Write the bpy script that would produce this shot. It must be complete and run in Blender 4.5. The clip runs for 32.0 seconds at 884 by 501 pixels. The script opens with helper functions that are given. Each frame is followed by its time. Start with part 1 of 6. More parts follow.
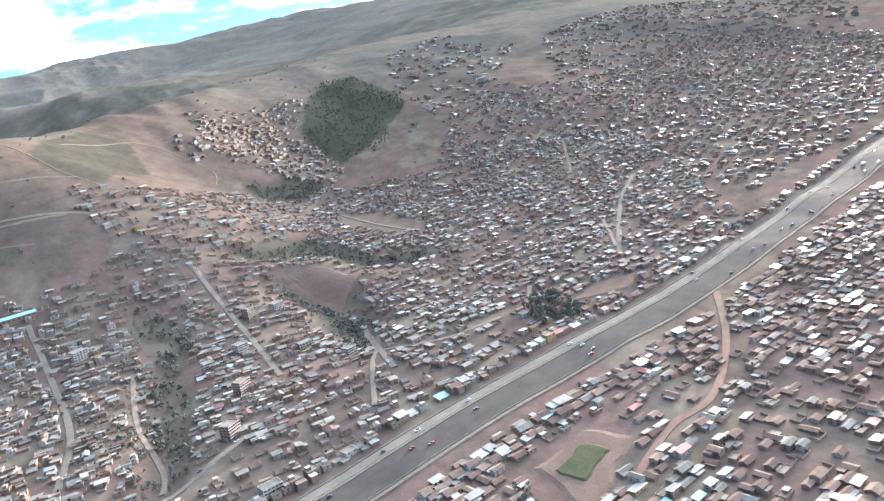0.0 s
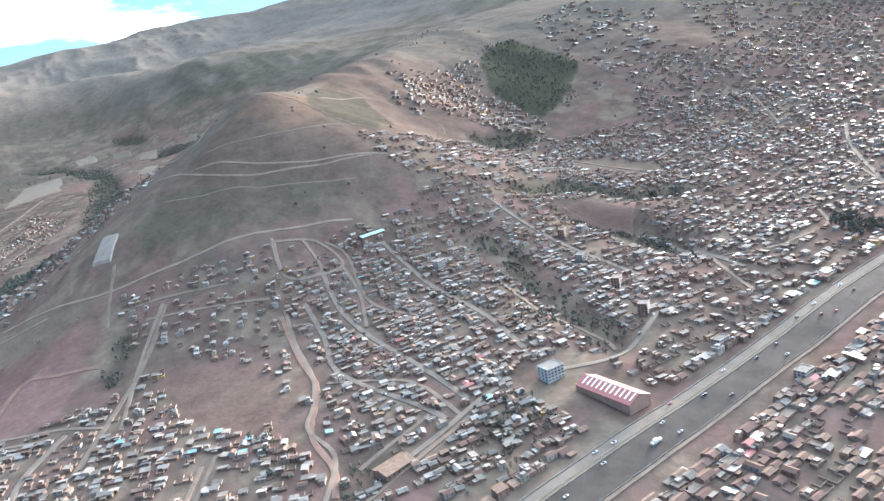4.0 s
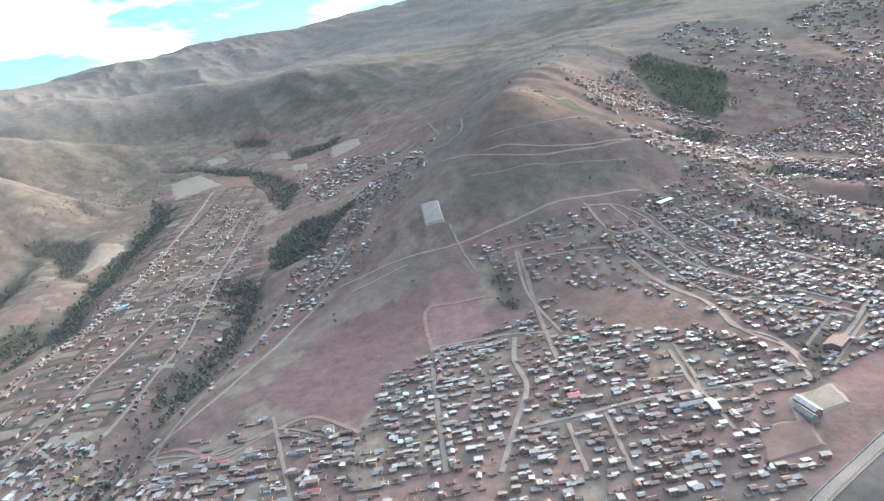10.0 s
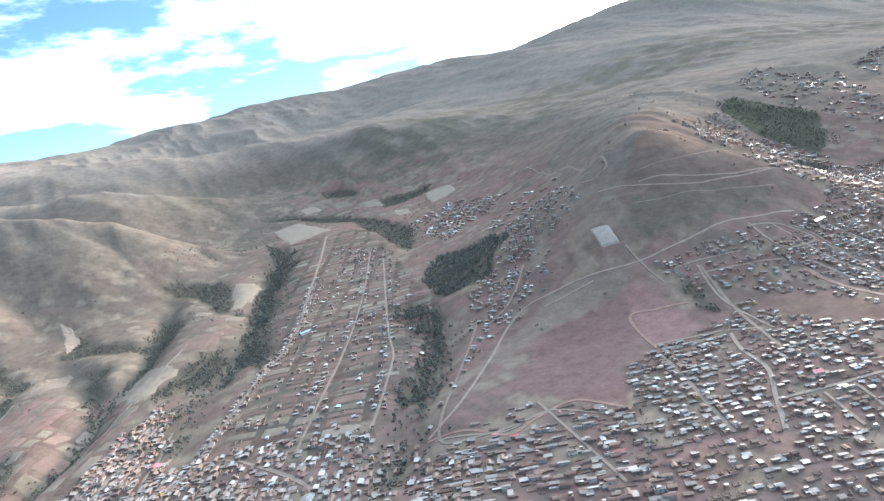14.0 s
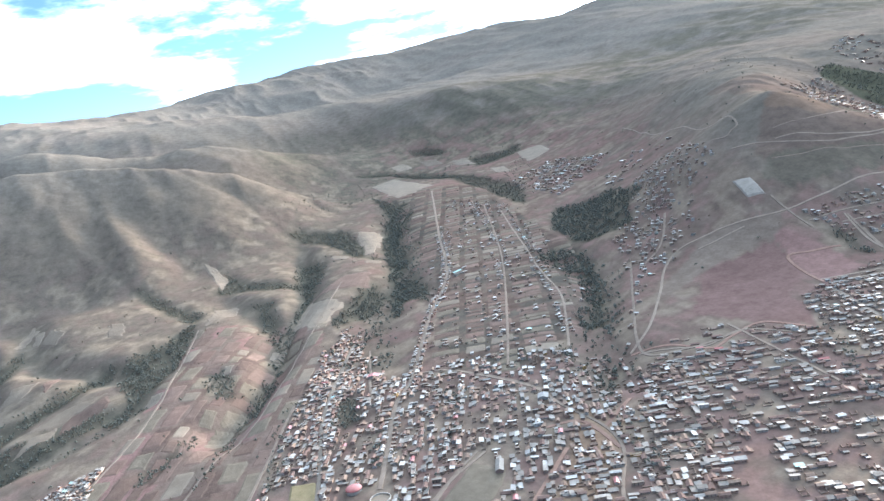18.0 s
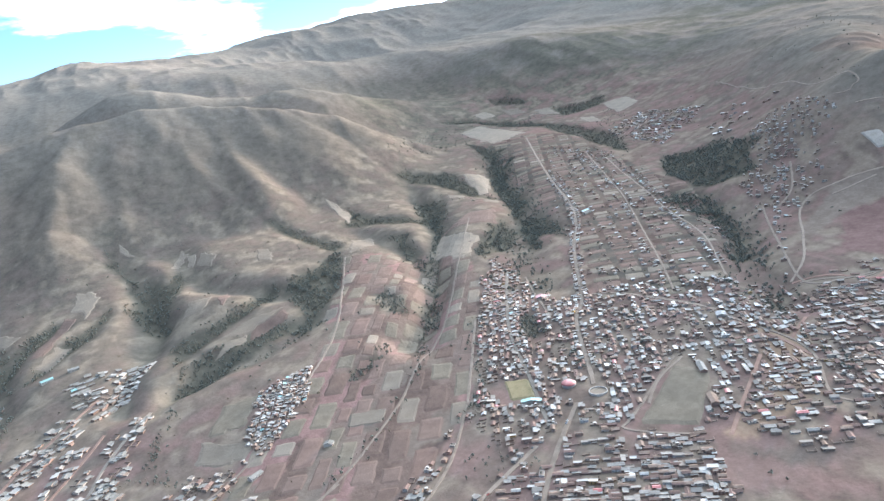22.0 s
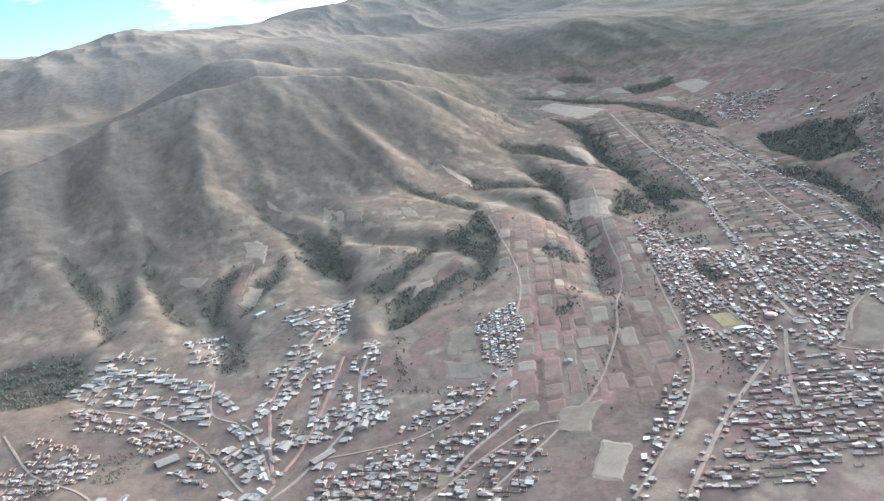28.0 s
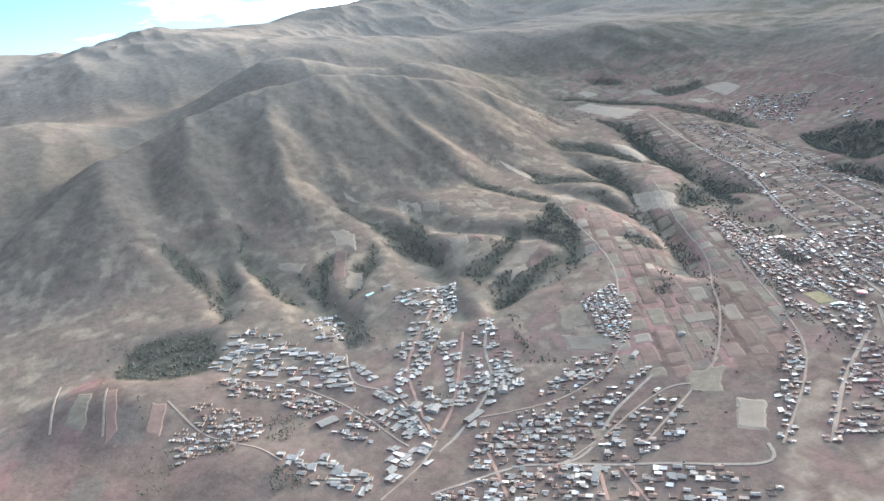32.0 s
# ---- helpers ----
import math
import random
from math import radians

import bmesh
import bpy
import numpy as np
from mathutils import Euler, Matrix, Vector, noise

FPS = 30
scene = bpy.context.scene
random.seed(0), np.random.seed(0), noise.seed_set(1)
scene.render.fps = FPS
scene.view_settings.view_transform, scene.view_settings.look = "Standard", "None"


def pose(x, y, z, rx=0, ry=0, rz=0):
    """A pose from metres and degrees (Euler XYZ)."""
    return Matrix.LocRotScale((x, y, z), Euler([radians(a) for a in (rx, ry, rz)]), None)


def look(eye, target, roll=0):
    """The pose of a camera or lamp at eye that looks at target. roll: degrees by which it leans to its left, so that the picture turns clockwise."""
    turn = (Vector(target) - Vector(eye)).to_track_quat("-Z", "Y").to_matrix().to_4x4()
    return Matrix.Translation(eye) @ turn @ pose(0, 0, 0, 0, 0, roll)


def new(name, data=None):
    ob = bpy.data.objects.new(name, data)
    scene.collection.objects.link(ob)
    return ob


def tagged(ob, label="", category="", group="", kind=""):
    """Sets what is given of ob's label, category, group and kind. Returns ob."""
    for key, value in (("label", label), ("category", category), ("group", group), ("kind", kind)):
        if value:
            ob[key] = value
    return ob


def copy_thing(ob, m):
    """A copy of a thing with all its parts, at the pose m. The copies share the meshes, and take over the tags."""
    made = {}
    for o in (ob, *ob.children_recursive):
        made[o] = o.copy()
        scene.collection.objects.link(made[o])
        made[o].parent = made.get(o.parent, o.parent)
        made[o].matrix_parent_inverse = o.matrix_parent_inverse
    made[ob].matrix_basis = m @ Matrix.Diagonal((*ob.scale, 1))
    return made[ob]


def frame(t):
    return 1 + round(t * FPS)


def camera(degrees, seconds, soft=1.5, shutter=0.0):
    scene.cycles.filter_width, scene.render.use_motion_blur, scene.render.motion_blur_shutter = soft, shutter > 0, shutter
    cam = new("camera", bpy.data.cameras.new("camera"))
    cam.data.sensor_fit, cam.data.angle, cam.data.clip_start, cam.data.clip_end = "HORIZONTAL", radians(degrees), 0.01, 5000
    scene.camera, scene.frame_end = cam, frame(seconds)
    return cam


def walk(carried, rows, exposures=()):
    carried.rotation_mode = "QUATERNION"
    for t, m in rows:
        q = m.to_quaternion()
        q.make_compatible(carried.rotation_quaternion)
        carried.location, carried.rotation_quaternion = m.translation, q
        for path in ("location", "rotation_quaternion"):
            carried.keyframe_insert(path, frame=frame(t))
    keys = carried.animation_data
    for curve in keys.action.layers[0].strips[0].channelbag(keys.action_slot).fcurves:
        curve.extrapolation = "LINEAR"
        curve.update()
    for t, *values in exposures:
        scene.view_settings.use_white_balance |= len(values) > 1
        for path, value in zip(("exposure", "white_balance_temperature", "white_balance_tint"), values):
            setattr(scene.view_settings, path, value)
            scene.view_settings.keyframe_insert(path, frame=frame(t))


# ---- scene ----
cam = camera(62.0, 32.0, 1.5)
PATH = [
    (0, (535.94, -0.00, 138.09), (536.8788, 1.7144, 137.6600), -10.59),
    (0.5, (516.45, 1.18, 140.31), (517.3591, 2.8967, 139.8552), -10.95),
    (1, (497.00, 2.29, 142.55), (497.9311, 3.9917, 142.0773), -10.82),
    (1.5, (477.61, 3.24, 144.78), (478.5345, 4.9513, 144.3073), -10.73),
    (2, (458.26, 4.09, 147.01), (459.1780, 5.8061, 146.5499), -10.71),
    (2.5, (438.97, 4.90, 149.29), (439.9105, 6.5979, 148.8208), -10.36),
    (3, (419.78, 5.69, 151.63), (420.6943, 7.3985, 151.1344), -10.29),
    (3.5, (400.76, 6.44, 153.93), (401.6623, 8.1502, 153.4306), -10.20),
    (4, (381.94, 7.12, 156.12), (382.7758, 8.8679, 155.6304), -10.80),
    (4.5, (363.32, 7.73, 158.12), (364.1922, 9.4702, 157.6837), -11.54),
    (6.5, (289.61, 9.75, 165.17), (290.5168, 11.4935, 164.8183), -11.50),
    (7, (271.34, 10.39, 166.78), (272.2445, 12.1316, 166.4062), -11.12),
    (7.5, (253.22, 11.14, 168.31), (254.1144, 12.8781, 167.8775), -10.51),
    (8, (235.19, 11.99, 169.78), (236.0689, 13.7205, 169.3135), -10.04),
    (8.5, (217.27, 12.89, 171.18), (218.1674, 14.6079, 170.7080), -9.81),
    (9, (199.42, 13.77, 172.50), (200.3081, 15.4984, 172.0380), -9.77),
    (9.5, (181.60, 14.54, 173.74), (182.4901, 16.2769, 173.2937), -9.85),
    (10, (163.82, 15.17, 174.94), (164.6922, 16.9161, 174.4981), -9.79),
    (10.5, (146.05, 15.69, 176.12), (146.9117, 17.4472, 175.7046), -10.25),
    (11, (128.33, 16.15, 177.25), (129.1798, 17.9222, 176.8861), -10.64),
    (11.5, (110.63, 16.63, 178.32), (111.4872, 18.4083, 178.0147), -11.14),
    (12, (92.95, 17.15, 179.36), (93.8277, 18.9216, 179.0807), -11.39),
    (12.5, (75.32, 17.69, 180.40), (76.1692, 19.4840, 180.1208), -11.43),
    (13, (57.75, 18.20, 181.50), (58.5969, 19.9833, 181.1929), -11.06),
    (13.5, (40.24, 18.56, 182.68), (41.1202, 20.3316, 182.3820), -10.99),
    (14, (22.92, 18.60, 183.95), (23.7951, 20.3793, 183.6611), -11.14),
    (14.5, (5.85, 18.25, 185.32), (6.7171, 20.0313, 185.0411), -11.25),
    (16.5, (-61.41, 15.21, 191.33), (-60.5488, 16.9813, 190.9749), -10.59),
    (17, (-78.05, 14.45, 192.86), (-77.2117, 16.2247, 192.4849), -10.51),
    (17.5, (-94.51, 13.72, 194.38), (-93.6951, 15.5114, 194.0133), -10.41),
    (18, (-110.76, 13.07, 195.87), (-109.9641, 14.8659, 195.5071), -10.30),
    (18.5, (-126.87, 12.50, 197.32), (-126.0752, 14.2964, 196.9568), -10.32),
    (19, (-142.91, 11.98, 198.72), (-142.1180, 13.7786, 198.3413), -10.12),
    (19.5, (-158.99, 11.50, 200.10), (-158.2083, 13.3001, 199.7086), -9.84),
    (20, (-175.20, 11.03, 201.51), (-174.4348, 12.8349, 201.1176), -9.85),
    (20.5, (-191.51, 10.54, 202.98), (-190.7450, 12.3494, 202.5807), -9.34),
    (21, (-207.91, 10.05, 204.54), (-207.1369, 11.8476, 204.1253), -9.15),
    (21.5, (-224.33, 9.56, 206.21), (-223.5857, 11.3599, 205.7569), -8.84),
    (22, (-240.74, 9.07, 207.95), (-240.0184, 10.8766, 207.4749), -8.80),
    (22.5, (-257.07, 8.58, 209.70), (-256.3474, 10.3821, 209.2185), -8.65),
    (23, (-273.32, 8.05, 211.39), (-272.5704, 9.8373, 210.9173), -8.33),
    (23.5, (-289.54, 7.48, 212.99), (-288.8465, 9.3040, 212.5400), -9.07),
    (24, (-305.65, 6.91, 214.56), (-304.9191, 8.7227, 214.1132), -8.87),
    (24.5, (-321.62, 6.33, 216.13), (-320.9270, 8.1532, 215.6942), -8.81),
    (25, (-337.52, 5.72, 217.72), (-336.7999, 7.5285, 217.2710), -8.27),
    (25.5, (-353.43, 5.08, 219.35), (-352.7212, 6.8909, 218.8849), -7.76),
    (27.5, (-417.45, 2.66, 226.21), (-416.7221, 4.4442, 225.6834), -6.97),
    (28, (-433.48, 2.11, 227.90), (-432.7372, 3.8848, 227.3690), -7.06),
    (28.5, (-449.47, 1.59, 229.57), (-448.7144, 3.3559, 229.0154), -6.68),
    (29, (-465.42, 1.12, 231.23), (-464.6597, 2.8862, 230.6731), -6.62),
    (29.5, (-481.39, 0.76, 232.90), (-480.6587, 2.5255, 232.3247), -6.62),
    (30, (-497.43, 0.50, 234.55), (-496.6717, 2.2565, 233.9764), -6.36),
    (30.5, (-513.54, 0.30, 236.15), (-512.7602, 2.0597, 235.6008), -6.13),
    (31, (-529.73, 0.16, 237.69), (-528.9374, 1.9222, 237.1649), -6.28),
    (31.5, (-545.98, 0.07, 239.19), (-545.1777, 1.8249, 238.6717), -6.30),
    (32, (-562.27, -0.00, 240.68), (-561.4782, 1.7601, 240.1453), -6.32),
]
walk(cam, [(t, look(eye, target, roll)) for t, eye, target, roll in PATH], [(0, 3.93, 5450, 6), (32, 3.93, 5450, 6)])

# ---- sky, sun ----
world = bpy.data.worlds.new("sky")
scene.world = world
world.use_nodes = True
wn, wl = world.node_tree.nodes, world.node_tree.links
sky = wn.new("ShaderNodeTexSky")
sky.sky_type, sky.sun_disc = "NISHITA", False
SUN_ELEVATION, SUN_FROM = radians(12), (0.90, 0.43)
sky.sun_elevation, sky.sun_rotation = SUN_ELEVATION, math.atan2(SUN_FROM[0], SUN_FROM[1])
sky.altitude, sky.air_density, sky.dust_density, sky.ozone_density = 3300, 1.0, 0.4, 3.0
# Thin high cloud, drawn out along the horizon, thicker towards the sun, and overhead, unseen, to light the land.
wco, wmap, wnoise, wramp, wgrey, wlift, wmix, wveil, wsum = (wn.new("ShaderNode" + k) for k in ("TexCoord", "Mapping", "TexNoise", "ValToRGB", "RGBToBW", "VectorMath", "Mix", "VectorMath", "Math"))
wmap.inputs["Scale"].default_value = (2.0, 2.0, 7.0)
wnoise.inputs["Scale"].default_value, wnoise.inputs["Detail"].default_value, wnoise.inputs["Roughness"].default_value = 1.6, 6.0, 0.6
wramp.color_ramp.elements[0].position, wramp.color_ramp.elements[1].position = 0.66, 1.0
wramp.color_ramp.interpolation = "EASE"
wramp.color_ramp.elements[0].color = (0.010, 0.010, 0.010, 1)
wlift.operation, wlift.inputs[1].default_value = "MULTIPLY", (3.15, 3.4, 3.65)
wclear = wn.new("ShaderNodeVectorMath")
wclear.operation, wclear.inputs[1].default_value = "MULTIPLY", (0.125, 0.125, 0.130)
wmix.data_type = "RGBA"
wl.new(wco.outputs["Generated"], wmap.inputs["Vector"])
wl.new(wmap.outputs[0], wnoise.inputs["Vector"])
# The upward weight thickens an unseen cloud deck overhead, added as fill light.
wveil.operation, wveil.inputs[1].default_value, wsum.operation = "DOT_PRODUCT", (0.25, 0.10, 0.44), "ADD"
wl.new(wco.outputs["Generated"], wveil.inputs[0])
wl.new(wveil.outputs["Value"], wsum.inputs[0])
wl.new(wnoise.outputs["Fac"], wsum.inputs[1])
wl.new(wsum.outputs[0], wramp.inputs[0])
wl.new(sky.outputs[0], wgrey.inputs[0])
wl.new(wgrey.outputs[0], wlift.inputs[0])
wl.new(wramp.outputs[0], wmix.inputs["Factor"])
wl.new(sky.outputs[0], wclear.inputs[0])
wl.new(wclear.outputs[0], wmix.inputs["A"])
wl.new(wlift.outputs[0], wmix.inputs["B"])
wl.new(wmix.outputs["Result"], wn["Background"].inputs[0])
wn["Background"].inputs[1].default_value = 0.13
sun = new("sun", bpy.data.lights.new("sun", "SUN"))
sun.data.energy, sun.data.angle, sun.data.color = 1.28, radians(9.0), (1.0, 0.76, 0.56)
sun.matrix_world = look((SUN_FROM[0] * 100, SUN_FROM[1] * 100, 100 * math.tan(SUN_ELEVATION)), (0, 0, 0))


# ---- materials ----
def shade(name, rough=0.9, metal=0.0, spec=0.3):
    m = bpy.data.materials.new(name)
    m.use_nodes = True
    b = m.node_tree.nodes["Principled BSDF"]
    b.inputs["Roughness"].default_value, b.inputs["Metallic"].default_value = rough, metal
    b.inputs["Specular IOR Level"].default_value = spec if rough < 0.65 else 0.06 * spec  # dusty surfaces have no sheen
    return m, m.node_tree.nodes, m.node_tree.links, b


def noise_node(n, l, scale, detail=4.0, rough=0.6):
    tex, co = n.new("ShaderNodeTexNoise"), n.new("ShaderNodeNewGeometry")
    tex.inputs["Scale"].default_value, tex.inputs["Detail"].default_value, tex.inputs["Roughness"].default_value = scale, detail, rough
    l.new(co.outputs["Position"], tex.inputs["Vector"])
    return tex.outputs["Fac"]


def mixed(n, l, mode, fac, a, b):
    mx = n.new("ShaderNodeMix")
    mx.data_type, mx.blend_type = "RGBA", mode
    for sock, val in ((mx.inputs["Factor"], fac), (mx.inputs["A"], a), (mx.inputs["B"], b)):
        if isinstance(val, bpy.types.NodeSocket):
            l.new(val, sock)
        elif isinstance(val, tuple):
            sock.default_value = (*val, 1)
        else:
            sock.default_value = val
    return mx.outputs["Result"]


def ramp(n, l, fac, *stops):
    r = n.new("ShaderNodeValToRGB")
    while len(r.color_ramp.elements) < len(stops):
        r.color_ramp.elements.new(0.5)
    for e, (at, col) in zip(r.color_ramp.elements, stops):
        e.position, e.color = at, (*col, 1)
    l.new(fac, r.inputs[0])
    return r.outputs[0]


def bumped(n, l, b, height, strength, distance):
    bn = n.new("ShaderNodeBump")
    bn.inputs["Strength"].default_value, bn.inputs["Distance"].default_value = strength, distance
    l.new(height, bn.inputs["Height"])
    l.new(bn.outputs[0], b.inputs["Normal"])


def plain(name, dark, light, scale=0.7, rough=0.9, metal=0.0, spec=0.3, vary=0.25, relief=0.05, fine=5.0):
    """A worn surface: two colours in stains and grain, a shift from piece to piece, and relief."""
    m, n, l, b = shade(name, rough, metal, spec)
    if "leaves" not in name:  # everything but leaves is tinted slightly warmer
        dark, light = (tuple(c * k for c, k in zip(v, (1.05, 0.985, 0.90))) for v in (dark, light))
    col = ramp(n, l, noise_node(n, l, scale, 5, 0.65), (0.3, dark), (0.7, light))
    grain = ramp(n, l, noise_node(n, l, fine, 3), (0.25, (0.72, 0.72, 0.72)), (0.75, (1.15, 1.15, 1.15)))
    col = mixed(n, l, "MULTIPLY", 1.0, col, grain)
    geo, info, add, fr = n.new("ShaderNodeNewGeometry"), n.new("ShaderNodeObjectInfo"), n.new("ShaderNodeMath"), n.new("ShaderNodeMath")
    fr.operation = "FRACT"
    l.new(geo.outputs["Random Per Island"], add.inputs[0])
    l.new(info.outputs["Random"], add.inputs[1])
    l.new(add.outputs[0], fr.inputs[0])
    lo, hi = 1 - vary, 1 + vary
    col = mixed(n, l, "MULTIPLY", 1.0, col, ramp(n, l, fr.outputs[0], (0, (lo, lo, lo)), (1, (hi, hi, hi))))
    l.new(col, b.inputs["Base Color"])
    bumped(n, l, b, noise_node(n, l, fine, 4), 0.5, relief)
    return m


M_ASPHALT = plain("worn_asphalt", (0.062, 0.056, 0.052), (0.095, 0.086, 0.08), 0.12, 0.85, vary=0.0)
M_VERGE = plain("dusty_verge", (0.155, 0.125, 0.104), (0.22, 0.18, 0.15), 0.2, vary=0.0)
M_PAVED = plain("dusty_concrete_street", (0.149, 0.131, 0.113), (0.207, 0.183, 0.160), 0.15, vary=0.05)
M_DIRT = plain("pale_dirt_lane", (0.153, 0.126, 0.105), (0.216, 0.180, 0.151), 0.15, vary=0.08)
M_REDDIRT = plain("red_dirt_track", (0.165, 0.112, 0.092), (0.235, 0.163, 0.135), 0.15, vary=0.05)
M_KERB = plain("concrete_kerb", (0.19, 0.18, 0.165), (0.28, 0.265, 0.245), 0.5)
M_BRICK = plain("brick_wall", (0.208, 0.143, 0.116), (0.302, 0.216, 0.178), 0.5)
M_ADOBE = plain("adobe_wall", (0.200, 0.157, 0.130), (0.292, 0.233, 0.192), 0.5)
M_PLASTER = plain("grey_plaster_wall", (0.290, 0.266, 0.238), (0.410, 0.380, 0.343), 0.5)
M_WHITE = plain("whitewashed_wall", (0.334, 0.317, 0.295), (0.458, 0.440, 0.414), 0.5, vary=0.12)
M_OCHRE = plain("ochre_painted_wall", (0.315, 0.217, 0.098), (0.413, 0.300, 0.150), 0.5, vary=0.15)
M_SLAB = plain("concrete_roof_slab", (0.156, 0.135, 0.118), (0.247, 0.218, 0.193), 0.8)
M_ZINC = plain("zinc_sheet_roof", (0.190, 0.185, 0.176), (0.315, 0.306, 0.292), 0.6, 0.6, 0.1, 0.3, 0.4, 0.02)
M_DULLTIN = plain("dull_tin_roof", (0.152, 0.143, 0.133), (0.235, 0.223, 0.209), 0.7, 0.7, 0.0, 0.25, 0.25, 0.03)
M_RUST = plain("rusty_tin_roof", (0.157, 0.111, 0.087), (0.248, 0.194, 0.161), 0.7, 0.85, 0.0, 0.2, 0.25, 0.03)
M_TILE = plain("clay_tile_roof", (0.130, 0.092, 0.080), (0.189, 0.134, 0.116), 0.9, vary=0.22)
M_TEAL = plain("teal_sheet_roof", (0.128, 0.248, 0.248), (0.208, 0.336, 0.336), 0.5, 0.5, 0.1, 0.5, 0.2)
M_REDROOF = plain("red_sheet_roof", (0.240, 0.068, 0.064), (0.312, 0.104, 0.092), 0.4, 0.5, 0.1, 0.5, 0.12)
M_FIBRE = plain("fibre_cement_roof", (0.138, 0.135, 0.126), (0.202, 0.197, 0.185), 0.6, 0.8, 0.0, 0.2, 0.22)
M_BARK = plain("bark", (0.14, 0.11, 0.085), (0.22, 0.18, 0.14), 3)
M_LEAF = plain("eucalyptus_leaves", (0.086, 0.087, 0.070), (0.140, 0.138, 0.110), 1.2, 0.8, vary=0.35)
M_SCRUB = plain("dry_scrub", (0.095, 0.084, 0.064), (0.16, 0.138, 0.105), 1.2, 0.9, vary=0.3)
M_TAN = plain("harvested_field", (0.140, 0.120, 0.099), (0.182, 0.157, 0.130), 0.08, vary=0.18, fine=2)
M_FALLOW = plain("ploughed_field", (0.103, 0.076, 0.065), (0.143, 0.107, 0.091), 0.12, vary=0.2, fine=2)
M_CLAYLOT = plain("bare_clay_lot", (0.115, 0.082, 0.070), (0.158, 0.114, 0.097), 0.12, vary=0.1, fine=2)
M_LAWN = plain("worn_park_lawn", (0.108, 0.094, 0.075), (0.155, 0.134, 0.107), 0.15, vary=0.05, fine=2)
M_GREEN = plain("rough_green_grass", (0.051, 0.058, 0.034), (0.085, 0.088, 0.053), 0.15, vary=0.1, fine=2)
M_PITCH = plain("pale_earth_pitch", (0.216, 0.200, 0.180), (0.288, 0.268, 0.244), 0.2, vary=0.05, fine=2)
M_TURF = plain("dry_turf", (0.14, 0.122, 0.074), (0.21, 0.178, 0.112), 0.2, vary=0.1, fine=2)
M_GLASS = plain("dark_window_pane", (0.025, 0.028, 0.032), (0.045, 0.05, 0.055), 2, 0.15, 0.0, 0.5, 0.2, 0.0)
M_TYRE = plain("tyre_rubber", (0.02, 0.02, 0.02), (0.035, 0.035, 0.035), 3)
M_CARS = [plain(f"car_paint_{c}", a, b, 2, 0.3, 0.0, 0.5, 0.1, 0.0) for c, a, b in (
    ("white", (0.62, 0.62, 0.62), (0.70, 0.70, 0.70)), ("red", (0.38, 0.05, 0.04), (0.44, 0.07, 0.05)), ("dark", (0.05, 0.05, 0.06), (0.08, 0.08, 0.09)))]

# ---- the lie of the land ----
# Landforms: x, y, half-widths along and across, turn in degrees, height.
CITY_HILLS = [
    (530, 560, 75, 60, 30, 76.1),
    (465, 465, 60, 50, 0, 15.4),
    (400, 500, 50, 50, 0, 25.3),
    (620, 690, 90, 70, 40, 59.4),
    (570, 450, 60, 50, 0, 31.7),
    (720, 640, 70, 70, 0, 3.3),
    (760, 820, 140, 110, 30, 43.5),
    (700, 810, 60, 80, 0, 10.8),
    (860, 680, 60, 60, 0, -5.5),
    (900, 600, 110, 110, 0, 23),
    (700, 480, 80, 60, 0, 1.2),
    (950, 1000, 220, 200, 0, 65.1),
    (900, 1440, 200, 200, 0, 29.9),
]
VALLEY_SIDES = [
    (1300, 800, 300, 250, 0, 52.1),
    (1400, 1350, 300, 300, 0, 53),
    (600, 1150, 120, 160, 0, 0.8),
    (350, 1200, 110, 150, 0, 20.7),
    (230, 1330, 110, 110, 0, -28.9),
    (-350, 930, 120, 90, 0, 3.8),
    (-100, 930, 130, 90, 0, 3.6),
    (60, 640, 70, 60, 0, -3.8),
    (-180, 540, 70, 60, 0, 1.2),
    (2500, 900, 700, 600, 0, 36.3),
    (250, 700, 150, 120, 0, 1.3),
    (-400, 450, 200, 150, 0, -24.4),
    (600, 250, 200, 120, 0, 4.3),
    (300, 350, 150, 100, 0, 7.5),
    (-590, 615, 55, 32, -30, 14),
]
VALLEY_SIDES_MORE = [
    (-512, 478, 30, 20, 10, 8),
    (-645, 690, 60, 40, 0, -8),
    (-205, 885, 75, 50, 0, 12),
    (-170, 745, 50, 40, 0, 6),
]
MOUNTAIN = [
    (60, 1390, 130, 120, 0, 138.3),
    (-100, 1400, 140, 110, 0, -112.6),
    (-300, 1150, 150, 150, 0, 8.1),
    (0, 1150, 150, 150, 0, -5.4),
    (-550, 1100, 150, 150, 0, -12),
    (-700, 1300, 200, 200, 0, 137.2),
    (400, 1500, 180, 180, 0, -117.5),
    (300, 1450, 120, 120, 0, 89.3),
    (500, 1450, 120, 120, 0, 27.3),
    (650, 1550, 180, 180, 0, 84.6),
    (1800, 1700, 450, 400, 0, 114.9),
    (-185, 1425, 130, 100, 0, 206.0),
]
